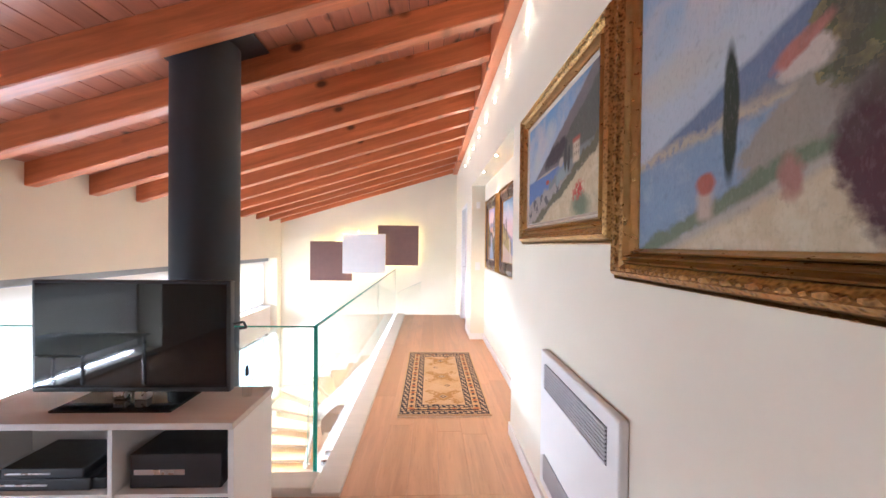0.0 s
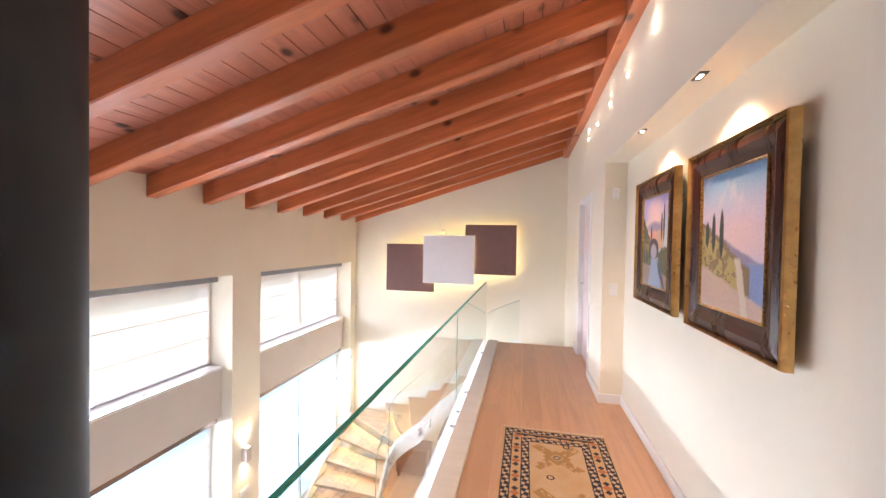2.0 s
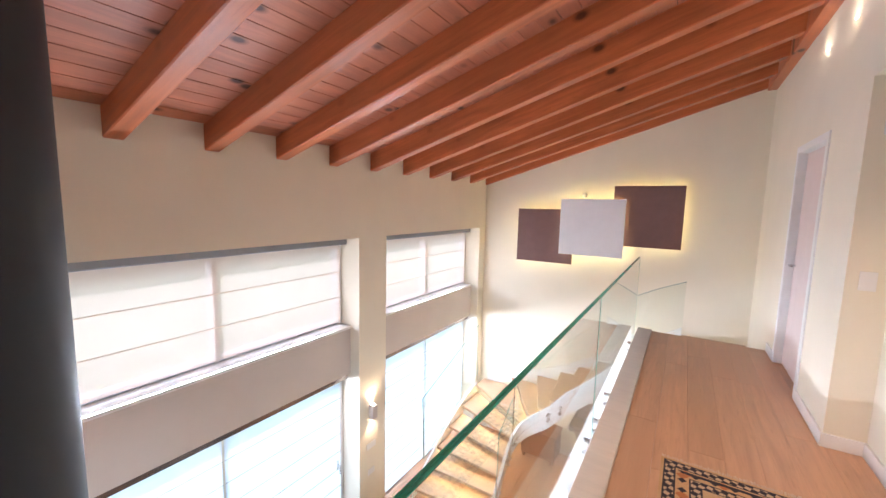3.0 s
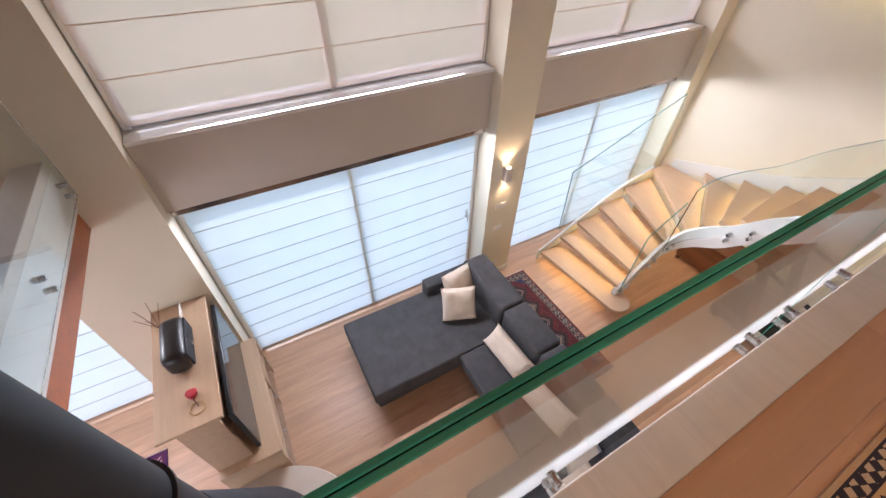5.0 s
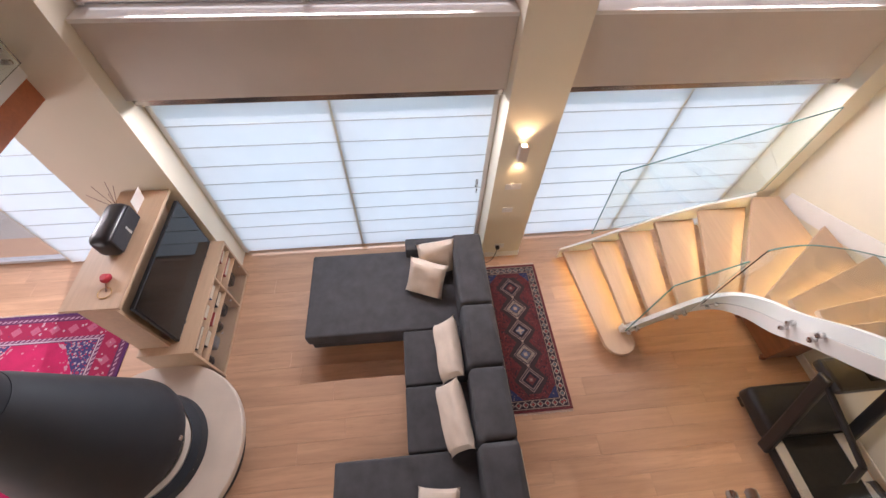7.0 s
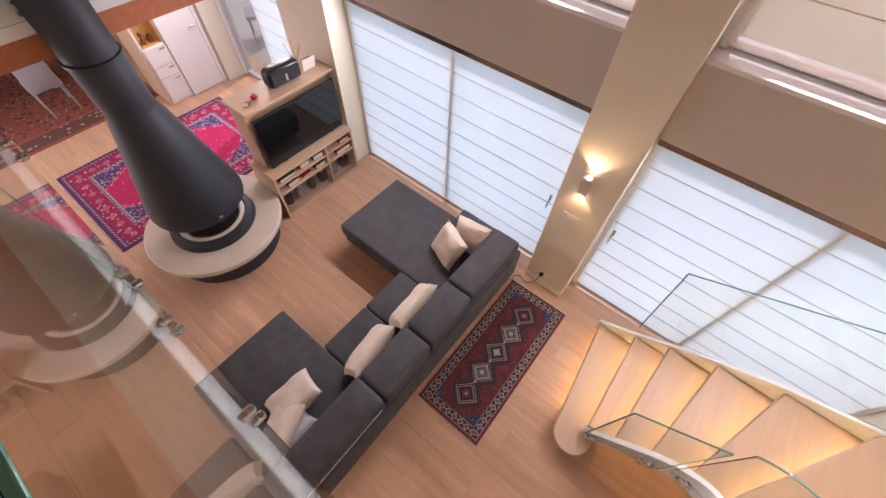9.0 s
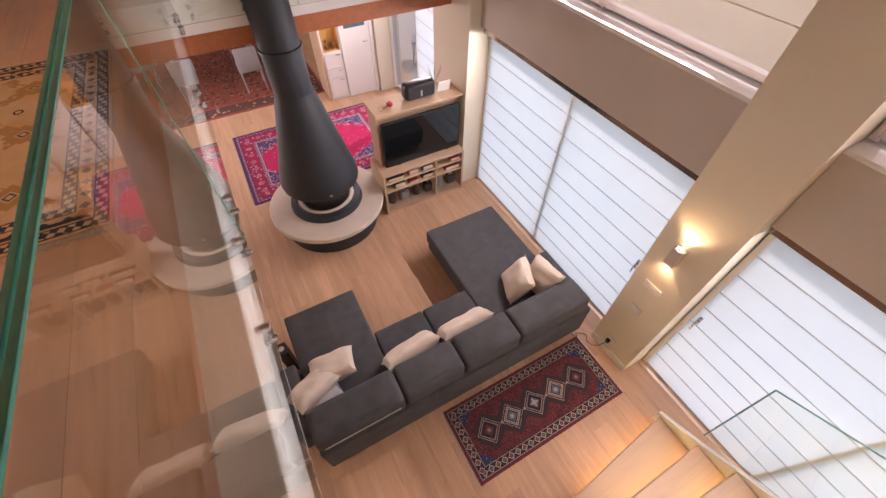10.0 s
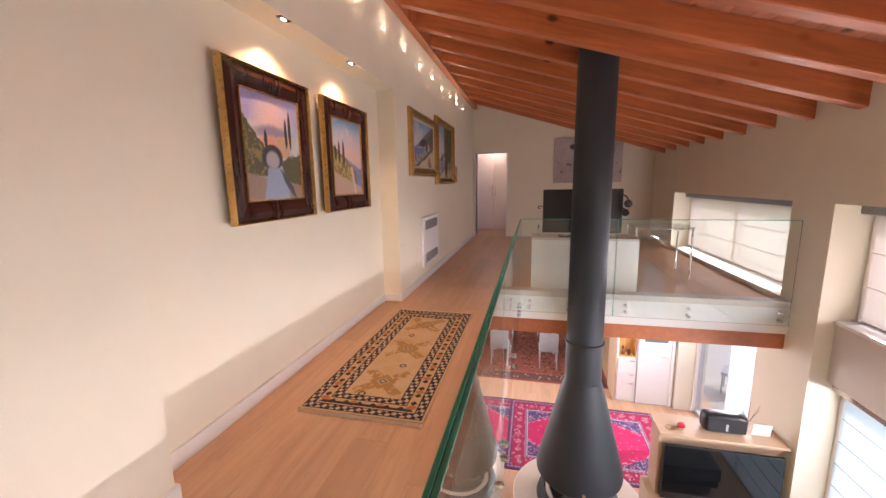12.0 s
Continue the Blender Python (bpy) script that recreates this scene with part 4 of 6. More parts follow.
radiator = thing("fan_coil", (RX, 1.68, 0.2), "white wall fan-coil panel with two dark grilles", "heater")
part("panel", box(-0.035, 0, -0.42, 0.42, 0, 0.70, 0.008), WHITE, radiator)
for z in (0.055, 0.515):
    g = part("grille", boxes((-0.0365, -0.0352, -0.34, 0.34, z, z + 0.13)), BLACK, radiator, "dark grille")
    for k in range(9):
        part("slat", box(-0.044, -0.0366, -0.34, 0.34, z + 0.006 + k * 0.0142, z + 0.012 + k * 0.0142), ALU, g)

# wall panels on the far wall
for x0, x1, z0, z1, y, mt, lab in ((-2.46, -1.48, 0.565, 1.495, YF - 0.13, PLUM, "plum brown square wall panel lit from behind"),
                                   (-0.88, 0.085, 0.94, 1.885, YF - 0.13, PLUM, "plum brown square wall panel lit from behind"),
                                   (-1.69, -0.69, 0.745, 1.675, YF - 0.19, CANVAS_WHITE, "white square wall panel before two plum ones")):
    ob = thing("wall_panel", ((x0 + x1) / 2, y, (z0 + z1) / 2), lab, "wall lamp", "glowing wall panels")
    hx, hz = (x1 - x0) / 2, (z1 - z0) / 2
    part("plate", box(-hx, hx, 0, 0.03, -hz, hz, 0.004), mt, ob)
    part("spacer", box(-0.2, 0.2, 0.03, YF - y, -0.2, 0.2), WHITE, ob)
    s = 0.045
    part("led", boxes((-hx + s, hx - s, 0.035, 0.045, hz - s - 0.008, hz - s), (-hx + s, hx - s, 0.035, 0.045, -hz + s, -hz + s + 0.008),
                      (-hx + s, -hx + s + 0.008, 0.035, 0.045, -hz + s, hz - s), (hx - s - 0.008, hx - s, 0.035, 0.045, -hz + s, hz - s)), LED, ob, "warm light strip")
sensor = thing("motion_detector", (-1.35, YF, 1.74), "small white round detector above the wall panels", "detector")
part("body", lathe([(0.03, 0), (0.045, 0.03), (0.035, 0.08), (0.0001, 0.10)], 24, Matrix.Rotation(radians(90), 4, "X")), WHITE, sensor, smooth=True)

# door in the gallery wall and doorway in the end wall
d1 = thing("door_1", (RX + 0.06, 6.55, 0), "closed white door with a steel handle", "door")
d1["kind"] = "structure"
part("leaf", box(0, 0.045, 0.172, 1.046, 0.006, 2.095, 0.003), PINK_DOOR, d1)
part("door_frame", join(box(-0.072, 0.05, 0.11, 0.17, 0, 2.16, 0.004), box(-0.072, 0.05, 1.05, 1.11, 0, 2.16, 0.004), box(-0.072, 0.05, 0.17, 1.05, 2.1, 2.16, 0.004)), WHITE, d1)
part("handle", join(rod((0, 0.98, 1.02), (-0.05, 0.98, 1.02), 0.009), rod((-0.05, 0.98, 1.02), (-0.05, 0.86, 1.02), 0.009)), STEEL, d1)
structure("door_frame_end", join(box(0.10, 0.16, YB - 0.21, YB + 0.015, 0, 2.14, 0.004), box(0.92, 0.98, YB - 0.21, YB + 0.015, 0, 2.14, 0.004), box(0.16, 0.92, YB - 0.21, YB + 0.015, 2.08, 2.14, 0.004)), WHITE, "white door frame", "door frame")
ward = thing("wardrobe", (0.6, YB - 1.9, 0), "pale pink lacquered wardrobe behind the doorway", "wardrobe")
part("body", box(-0.9, 0.9, 0, 0.55, 0, 2.4, 0.004), PINK_DOOR, ward)
for x in (-0.448, 0.002):
    dr = part("door", box(x, x + 0.446, 0.552, 0.575, 0.06, 2.36, 0.003), PINK_DOOR, ward)
    part("handle", box(x + (0.40 if x < 0 else 0.03), x + (0.415 if x < 0 else 0.045), 0.576, 0.60, 0.95, 1.25), STEEL, dr)
# unseen fill lamp, added to brighten the room behind the doorway
lamp("room_behind_light", "POINT", pose(0.6, YB - 0.9, 2.3), 8, (1.0, 0.82, 0.68), radius=0.1)

for y in (3.95, 4.85):
    sl = thing("downlight", (RX + 0.03, y, 2.35), "small recessed downlight slot in the niche soffit", "lamp", "niche downlights")
    part("housing", boxes((-0.02, 0.02, -0.05, 0.05, -0.004, 0.001)), BLACK, sl)
    part("bulb", boxes((-0.008, 0.008, -0.02, 0.02, -0.006, -0.0045)), BULB, sl)
    lamp("downlight_beam", "SPOT", look((RX + 0.03, y, 2.335), (RX - 0.05, y, 0)), 24, (1.0, 0.60, 0.30), cone=115)
alarm = thing("alarm_sensor", (RX + 0.10, 5.95, 2.05), "small white alarm sensor high in the niche corner", "sensor")
part("body", box(-0.03, 0.03, -0.035, 0, -0.05, 0.05, 0.012), WHITE, alarm)
sw = thing("light_switch", (RX + 0.10, 5.95, 1.12), "white light switch plate in the niche corner", "switch")
part("plate", box(-0.04, 0.04, -0.008, 0, -0.06, 0.06, 0.003), WHITE, sw)
for y in [2.62 + 0.633 * k for k in range(-6, 8)]:
    up = thing("wall_uplight", (RX - 0.001, y, 2.86), "small warm uplight slot under the wall plate", "lamp", "wall uplights")
    part("slot", boxes((-0.006, 0.0, -0.02, 0.02, 0, 0.012)), BULB, up)
    lamp("uplight_beam", "POINT", pose(RX - 0.10, y, 2.92), 0.38, WARM, radius=0.02)


# ---- glass railings ----
def bolt(x, y, z, axis, parent):
    m = Matrix.Translation((x, y, z)) @ (Matrix.Rotation(radians(90), 4, "Y") if axis == "x" else Matrix.Rotation(radians(90), 4, "X"))
    part("bolt", join(cyl(0.017, -0.012, 0.05, 16, m=m), cyl(0.012, -0.017, -0.012, 16, m=m)), STEEL, parent, smooth=True)


TOP, LOW = 0.925, -0.20
for y0, y1, ys in ((2.53, 5.345, (2.72, 2.84, 4.1, 5.2)), (5.36, 8.0, (5.5, 5.98, 7.5))):
    g = thing("glass_railing", (GX, y0, LOW), "clear frameless glass railing pane with green edges", "railing", "gallery railing")
    p = part("pane", box(-0.0095, 0.0095, 0, y1 - y0, 0, TOP - LOW - 0.003), GLASS, g)
    p.visible_shadow = False
    part("pane_edge", join(box(-0.0115, -0.0012, 0, y1 - y0, TOP - LOW - 0.0028, TOP - LOW + 0.003, 0.002), box(0.0012, 0.0115, 0, y1 - y0, TOP - LOW - 0.0028, TOP - LOW + 0.003, 0.002), boxes((-0.010, 0.010, -0.004, -0.0005, 0, TOP - LOW), (-0.010, 0.010, y1 - y0 + 0.0005, y1 - y0 + 0.004, 0, TOP - LOW))), GLASS_EDGE, g, "green glass edge").visible_shadow = False
    for y in ys:
        for z in (0.06, 0.15):
            bolt(-0.014, y - y0, z, "x", g)
for x0, x1, xs in ((-1.40, -0.352, (-1.30, -0.91, -0.47)), (-3.15, -1.415, (-3.07, -2.2, -1.55))):
    g = thing("glass_railing", (x0, EDGE + 0.05, LOW), "clear frameless glass railing pane with green edges", "railing", "upper room railing")
    p = part("pane", box(0, x1 - x0, -0.0095, 0.0095, 0, TOP - LOW - 0.003), GLASS, g)
    p.visible_shadow = False
    part("pane_edge", join(box(0, x1 - x0, -0.0105, 0.0105, TOP - LOW - 0.0028, TOP - LOW + 0.003, 0.002), boxes((x1 - x0 + 0.0005, x1 - x0 + 0.004, -0.010, 0.010, 0, TOP - LOW))), GLASS_EDGE, g, "green glass edge").visible_shadow = False
    for x in xs:
        for z in (0.05, 0.13):
            bolt(x - x0, 0.014, z, "y", g)

# ---- upper room ----
cab = thing("television_bench", (-1.10, 1.98, 0), "white open-fronted television bench with devices inside", "cabinet")
part("top", box(-0.63, 0.62, -0.21, 0.22, 0.635, 0.665, 0.003), GREY_WOOD, cab, "pale greyish top")
part("side_panel", box(0.595, 0.62, -0.20, 0.20, 0, 0.634), WHITE, cab)
part("side_panel", box(-0.63, -0.605, -0.20, 0.20, 0, 0.634), WHITE, cab)
part("divider", box(0.085, 0.105, -0.20, 0.20, 0.02, 0.634), WHITE, cab)
part("back_panel", boxes((-0.605, 0.595, 0.18, 0.20, 0.0, 0.634)), WHITE, cab)
part("bottom", boxes((-0.605, 0.595, -0.20, 0.18, 0, 0.02)), WHITE, cab)
sh1 = part("shelf", boxes((-0.605, 0.085, -0.19, 0.18, 0.33, 0.345)), WHITE, cab)
sh2 = part("shelf", boxes((0.105, 0.595, -0.19, 0.18, 0.33, 0.345)), WHITE, cab)


def device(name, x0, x1, y0, y1, z0, z1, label, category, material=None, r=0.006):
    ob = thing(name, ((x0 + x1) / 2, (y0 + y1) / 2, z0), label, category)
    hx, hy = (x1 - x0) / 2, (y1 - y0) / 2
    part("body", box(-hx, hx, -hy, hy, 0, z1 - z0, r), material or BLACK, ob)
    part("front_trim", boxes((-hx * 0.9, hx * 0.2, -hy - 0.0015, -hy, (z1 - z0) * 0.4, (z1 - z0) * 0.55)), STEEL, ob)
    return ob


device("media_player", -1.58, -1.12, 1.82, 2.1, 0.345, 0.40, "flat black media player on the bench shelf", "media player")
device("set_top_box", -1.5, -1.15, 1.82, 2.08, 0.40, 0.445, "black set-top box stacked on a player", "media player")
device("soundbar", -1.62, -1.06, 1.83, 1.9, 0.53, 0.58, "slim black soundbar in the bench", "speaker").location.z = 0.345
device("game_console", -0.96, -0.56, 1.83, 2.12, 0.345, 0.50, "black game console on the bench shelf", "console")
device("black_bag", -0.93, -0.58, 1.84, 2.1, 0.02, 0.24, "black bag in the bench compartment", "bag", r=0.04)
hp = thing("headphones", (-0.88, 1.88, 0.02), "black and white headphones lying in the bench", "headphones")
part("band", lathe([(0.075, 0), (0.085, 0.01), (0.085, 0.03), (0.075, 0.04)], 24), BLACK, hp, smooth=True)
part("cup", lathe([(0.02, 0.04), (0.04, 0.05), (0.04, 0.08), (0.02, 0.09)], 20, Matrix.Translation((0.03, -0.04, 0))), WHITE, hp, "white ear cup", smooth=True)

tv = thing("television", (-1.08, 2.0, 0.665), "black flat television on a glossy stand", "television")
part("panel", box(-0.47, 0.47, 0.0, 0.045, 0.045, 0.590, 0.008), BLACK, tv)
part("screen", boxes((-0.452, 0.452, -0.003, -0.0005, 0.070, 0.574)), SCREEN, tv, "dark glossy screen")
part("stand", box(-0.27, 0.27, -0.13, 0.11, 0.0, 0.012, 0.004), SCREEN, tv, "flat glossy stand")
for sx in (-0.08, 0.02):
    part("neck", box(sx, sx + 0.06, -0.01, 0.03, 0.012, 0.05, 0.004), STEEL, tv, "steel neck")
cab1 = thing("cable_loop", (-0.60, 2.03, 1.02), "black cable loop hanging beside the television", "cable")
part("cable", join(rod((0, 0, 0.02), (0.04, 0, 0.03), 0.006), rod((0.04, 0, 0.03), (0.055, 0, 0.0), 0.006), rod((0.055, 0, 0.0), (0.02, 0, -0.005), 0.006), rod((0, 0, 0.02), (-0.02, 0, 0.02), 0.006)), BLACK, cab1)
bt = thing("spray_bottle", (-0.56, 2.07, 0.665), "small clear spray bottle with dark cap", "bottle")
part("body", lathe([(0.02, 0), (0.022, 0.005), (0.022, 0.085), (0.008, 0.105)], 20), CLEAR, bt, smooth=True)
part("cap", lathe([(0.009, 0.105), (0.009, 0.135), (0.004, 0.155)], 16), BLACK, bt, smooth=True)
desk = thing("glass_side_table", (-2.25, 1.05, 0), "small clear glass table with chrome legs", "table")
t = part("tabletop", box(-0.38, 0.38, -0.3, 0.3, 0.70, 0.712, 0.002), CLEAR, desk)
for sx in (-0.35, 0.35):
    for sy in (-0.27, 0.27):
        part("leg", rod((sx, sy, 0), (sx, sy, 0.70), 0.012), STEEL, desk)
for sy in (-0.27, 0.27):
    part("rail", rod((-0.35, sy, 0.69), (0.35, sy, 0.69), 0.010), STEEL, desk)

ar = thing("headset", (-1.56, 2.11, 1.08), "black headset hung behind the television's corner", "headphones")
part("cup", lathe([(0.03, -0.02), (0.045, -0.01), (0.045, 0.02), (0.03, 0.03)], 20, Matrix.Translation((-0.03, 0.02, 0)) @ Matrix.Rotation(radians(90), 4, "X")), BLACK, ar, smooth=True)
part("cup", lathe([(0.03, -0.02), (0.042, -0.01), (0.042, 0.02), (0.03, 0.03)], 20, Matrix.Translation((-0.01, 0.0, -0.11)) @ Matrix.Rotation(radians(70), 4, "X")), BLACK, ar, smooth=True)
band_pts = smooth_line([(-0.03, 0.02, 0.04), (0.0, 0.0, 0.09), (0.06, -0.045, 0.10), (0.05, -0.03, -0.02), (-0.01, 0.0, -0.08)], 4)
part("band", join(*[rod(p, q, 0.009, 8) for p, q in zip(band_pts, band_pts[1:])]), BLACK, ar, smooth=True)

# ---- hanging fireplace ----
fire = thing("fireplace", (-1.10, 2.65, F), "anthracite steel fireplace with conical hood on a round stone hearth", "fireplace")
part("base", lathe([(0.63, 0), (0.65, 0.01), (0.65, 0.34), (0.63, 0.35)]), FLUE, fire, "black round plinth", smooth=True)
part("hearth", lathe([(0.765, 0.35), (0.78, 0.357), (0.78, 0.415), (0.77, 0.425)], 96), STONE, fire, "pale round stone hearth", smooth=True)
part("fire_bowl", lathe([(0.48, 0.425), (0.49, 0.43), (0.47, 0.50), (0.40, 0.52), (0.395, 0.45), (0.38, 0.43)]), FLUE, fire, "dark steel ring", smooth=True)
part("fire_ring", lathe([(0.39, 0.43), (0.385, 0.51), (0.34, 0.515), (0.33, 0.43)]), STONE, fire, "pale refractory ring", smooth=True)
gl = part("glass_drum", lathe([(0.345, 0.51), (0.345, 0.86), (0.340, 0.86), (0.340, 0.51)]), CLEAR, fire, "clear glass drum", smooth=True)
part("hood", lathe([(0.44, 0.81), (0.495, 0.825), (0.50, 0.86), (0.49, 0.93), (0.44, 1.12), (0.34, 1.50), (0.24, 1.90), (0.215, 1.985), (0.207, 2.02)], 96), FLUE, fire, smooth=True)
part("flue", lathe([(0.203, 2.02), (0.203, 2.46)], 64), FLUE, fire, smooth=True)
part("collar", lathe([(0.204, 2.46), (0.218, 2.463), (0.218, 2.49), (0.204, 2.493)], 64), BLACK, fire, "black collar", smooth=True)
part("upper_flue", lathe([(0.200, 2.493), (0.200, roof_z(-1.1) - F + 0.16)], 64), FLUE, fire, smooth=True)
part("badge", box(-0.018, 0.018, 0.495, 0.508, 0.865, 0.895), STEEL, fire, "small steel badge")
for a in (70, 78):
    part("knob", cyl(0.010, 0, 0.02, 12, m=Matrix.Translation((0.475 * math.cos(radians(a)), 0.475 * math.sin(radians(a)), 0.47)) @ Matrix.Rotation(radians(90), 4, "X")), STEEL, fire)
roofp = part("roof_plate", box(-0.30, 0.30, -0.22, 0.36, 0, 0.012), BLACK, fire, "black ceiling plate")
roofp.matrix_local = Matrix.Translation((0, 0, roof_z(-1.1) - F + 0.175)) @ Matrix.Rotation(-math.atan(SLOPE), 4, "Y")


# ---- sofa ----
def cushion(x0, x1, y0, y1, z0, z1, r=0.05, puff=0.02):
    bm = bmesh.new()
    add_box(bm, x0, x1, y0, y1, z0, z1)
    bmesh.ops.subdivide_edges(bm, edges=bm.edges[:], cuts=5, use_grid_fill=True)
    cx, cy = (x0 + x1) / 2, (y0 + y1) / 2
    for v in bm.verts:
        fx, fy = 1 - ((v.co.x - cx) / (x1 - x0) * 2) ** 2, 1 - ((v.co.y - cy) / (y1 - y0) * 2) ** 2
        if v.co.z > z1 - 1e-4:
            v.co.z += puff * fx * fy + 0.004 * noise.noise(v.co * 5)
    edges = [e for e in bm.edges if e.calc_face_angle(0) > 0.9]
    bmesh.ops.bevel(bm, geom=edges, offset=r, segments=3, affect="EDGES", profile=0.6, clamp_overlap=True)
    return bm


sofa = thing("sofa", (0, 0, F), "charcoal grey felt U-shaped sofa with two chaises", "sofa")
S = 0.43
part("base", join(box(-3.04, -2.04, 3.90, 5.74, 0.12, 0.25, 0.02), box(-2.03, -0.88, 4.92, 5.74, 0.12, 0.25, 0.02), box(-0.87, -0.06, 4.28, 5.74, 0.12, 0.25, 0.02)), FELT, sofa, smooth=True)
for x0, x1, y0, y1, nm in ((-3.05, -2.03, 3.87, 5.50, "chaise_cushion"), (-2.025, -1.465, 4.88, 5.50, "seat_cushion"), (-1.455, -0.885, 4.88, 5.50, "seat_cushion"), (-0.875, -0.08, 4.25, 5.50, "chaise_cushion")):
    part(nm, cushion(x0, x1, y0, y1, 0.25, S, 0.045, 0.018), FELT, sofa, smooth=True)
for x0, x1 in ((-2.98, -2.11), (-2.10, -1.48), (-1.47, -0.87), (-0.86, -0.06)):
    part("backrest", cushion(x0, x1, 5.47, 5.80, 0.25, 0.80, 0.05, 0.012), FELT, sofa, smooth=True)
part("back_panel", box(-3.03, -0.05, 5.62, 5.83, 0.14, 0.60, 0.03), FELT, sofa, smooth=True)
part("armrest", cushion(-3.10, -2.94, 4.95, 5.60, 0.25, 0.60, 0.05, 0.01), FELT, sofa, smooth=True)
part("armrest", cushion(-0.07, 0.10, 4.90, 5.60, 0.25, 0.58, 0.05, 0.01), FELT, sofa, smooth=True)
for x, y in ((-2.98, 3.98), (-2.12, 3.98), (-2.98, 5.66), (-1.0, 5.0), (-0.80, 4.36), (-0.14, 4.36), (-0.14, 5.66), (-1.95, 5.0)):
    part("leg", rod((x, y, 0), (x, y + 0.02, 0.13), 0.011), BLACK, sofa)
part("zip_piping", rod((-0.80, 5.815, 0.70), (-0.12, 5.815, 0.70), 0.004), LINER, sofa, "pale piping")


def pillow(at, w, h, turn, tilt, lean, label, cover=None):
    ob = thing("pillow", at, label, "pillow", "sofa pillows")
    ob.matrix_world = Matrix.Translation(at) @ Matrix.Rotation(radians(turn), 4, "Z") @ Matrix.Rotation(radians(tilt), 4, "X") @ Matrix.Rotation(radians(lean), 4, "Y")
    bm = bmesh.new()
    n = 14
    top, bot = {}, {}
    for i in range(n + 1):
        for j in range(n + 1):
            u, v = 2 * i / n - 1, 2 * j / n - 1
            pinch = 1 - 0.07 * (1 - abs(u) ** 3) * abs(v) ** 3 - 0.0
            pinch2 = 1 - 0.07 * (1 - abs(v) ** 3) * abs(u) ** 3
            x, y = u * w / 2 * pinch2, v * h / 2 * pinch
            t = 0.085 * ((1 - u ** 4) * (1 - v ** 4)) ** 0.45 * (1 + 0.25 * noise.noise((u * 2 + at[0] * 9, v * 2, at[1] * 5)))
            edge = i in (0, n) or j in (0, n)
            top[i, j] = bm.verts.new((x, y, 0.0 if edge else t))
            bot[i, j] = top[i, j] if edge else bm.verts.new((x, y, -t))
    for i in range(n):
        for j in range(n):
            bm.faces.new((top[i, j], top[i + 1, j], top[i + 1, j + 1], top[i, j + 1]))
            q = (bot[i, j], bot[i, j + 1], bot[i + 1, j + 1], bot[i + 1, j])
            bm.faces.new(q)
    part("cover", bm, cover or LINEN, ob, smooth=True)
    part("seam", rod((-w / 2 + 0.03, -h / 2 + 0.006, 0), (w / 2 - 0.03, -h / 2 + 0.006, 0), 0.003, 6), LINER, ob)
    return ob


pillow((-2.53, 5.16, F + 0.63), 0.42, 0.42, 68, 58, 0, "cream linen pillow leaning in the sofa corner")
pillow((-2.76, 5.29, F + 0.67), 0.42, 0.42, 98, 66, 0, "cream linen pillow leaning on the sofa's armrest")
pillow((-1.75, 5.32, F + 0.56), 0.62, 0.28, 3, 46, 0, "long cream lumbar pillow against the backrest")
pillow((-1.13, 5.31, F + 0.56), 0.62, 0.28, 8, 46, 0, "long cream lumbar pillow against the backrest")
pillow((-0.23, 5.36, F + 0.53), 0.34, 0.24, 10, 30, 0, "small pale grey pillow half under cream ones", PALE_LINEN)
pillow((-0.38, 5.10, F + 0.56), 0.46, 0.36, -8, 20, 6, "cream linen pillow lying on the chaise")
pillow((-0.16, 5.24, F + 0.61), 0.46, 0.32, 30, 26, -8, "cream linen pillow lying on the chaise")
rem = thing("remote_speaker", (0.02, 4.62, F), "small black round smart speaker beside the sofa", "speaker")
part("body", box(-0.05, 0.05, -0.07, 0.07, 0, 0.46, 0.012), BLACK, rem)
part("dial", cyl(0.03, 0.461, 0.465, 20), STEEL, rem)

# ---- lower television unit ----
unit = thing("television_unit", (-2.51, 2.58, F), "pale oak television unit with open shelves and glass doors", "cabinet")
part("upper_shelf", box(-0.66, 0.58, -0.22, 0.21, 1.48, 1.51, 0.003), PALE_WOOD, unit)
part("side_panel", box(0.55, 0.58, -0.10, 0.17, 0, 1.479), PALE_WOOD, unit)
part("back_panel", boxes((-0.66, 0.55, 0.02, 0.06, 0.74, 1.479)), PALE_WOOD, unit)
part("apron", boxes((-0.66, 0.55, 0.07, 0.10, 1.38, 1.479)), PALE_WOOD, unit)
part("worktop", box(-0.62, 0.66, -0.10, 0.39, 0.70, 0.73, 0.003), PALE_WOOD, unit)
part("side_panel", box(0.635, 0.66, -0.10, 0.385, 0, 0.70), PALE_WOOD, unit)
part("side_panel", box(-0.62, -0.595, -0.10, 0.385, 0, 0.70), PALE_WOOD, unit)
part("divider", box(-0.17, -0.15, -0.08, 0.385, 0.05, 0.70), PALE_WOOD, unit)
part("back_panel", boxes((-0.595, 0.635, -0.10, -0.085, 0.05, 0.70)), PALE_WOOD, unit)
part("plinth", boxes((-0.595, 0.635, -0.08, 0.37, 0, 0.05)), PALE_WOOD, unit)
for z in (0.40, 0.55):
    part("shelf", boxes((-0.15, 0.635, -0.08, 0.375, z, z + 0.018)), PALE_WOOD, unit)
    part("shelf", boxes((-0.595, -0.17, -0.08, 0.375, z, z + 0.018)), PALE_WOOD, unit)
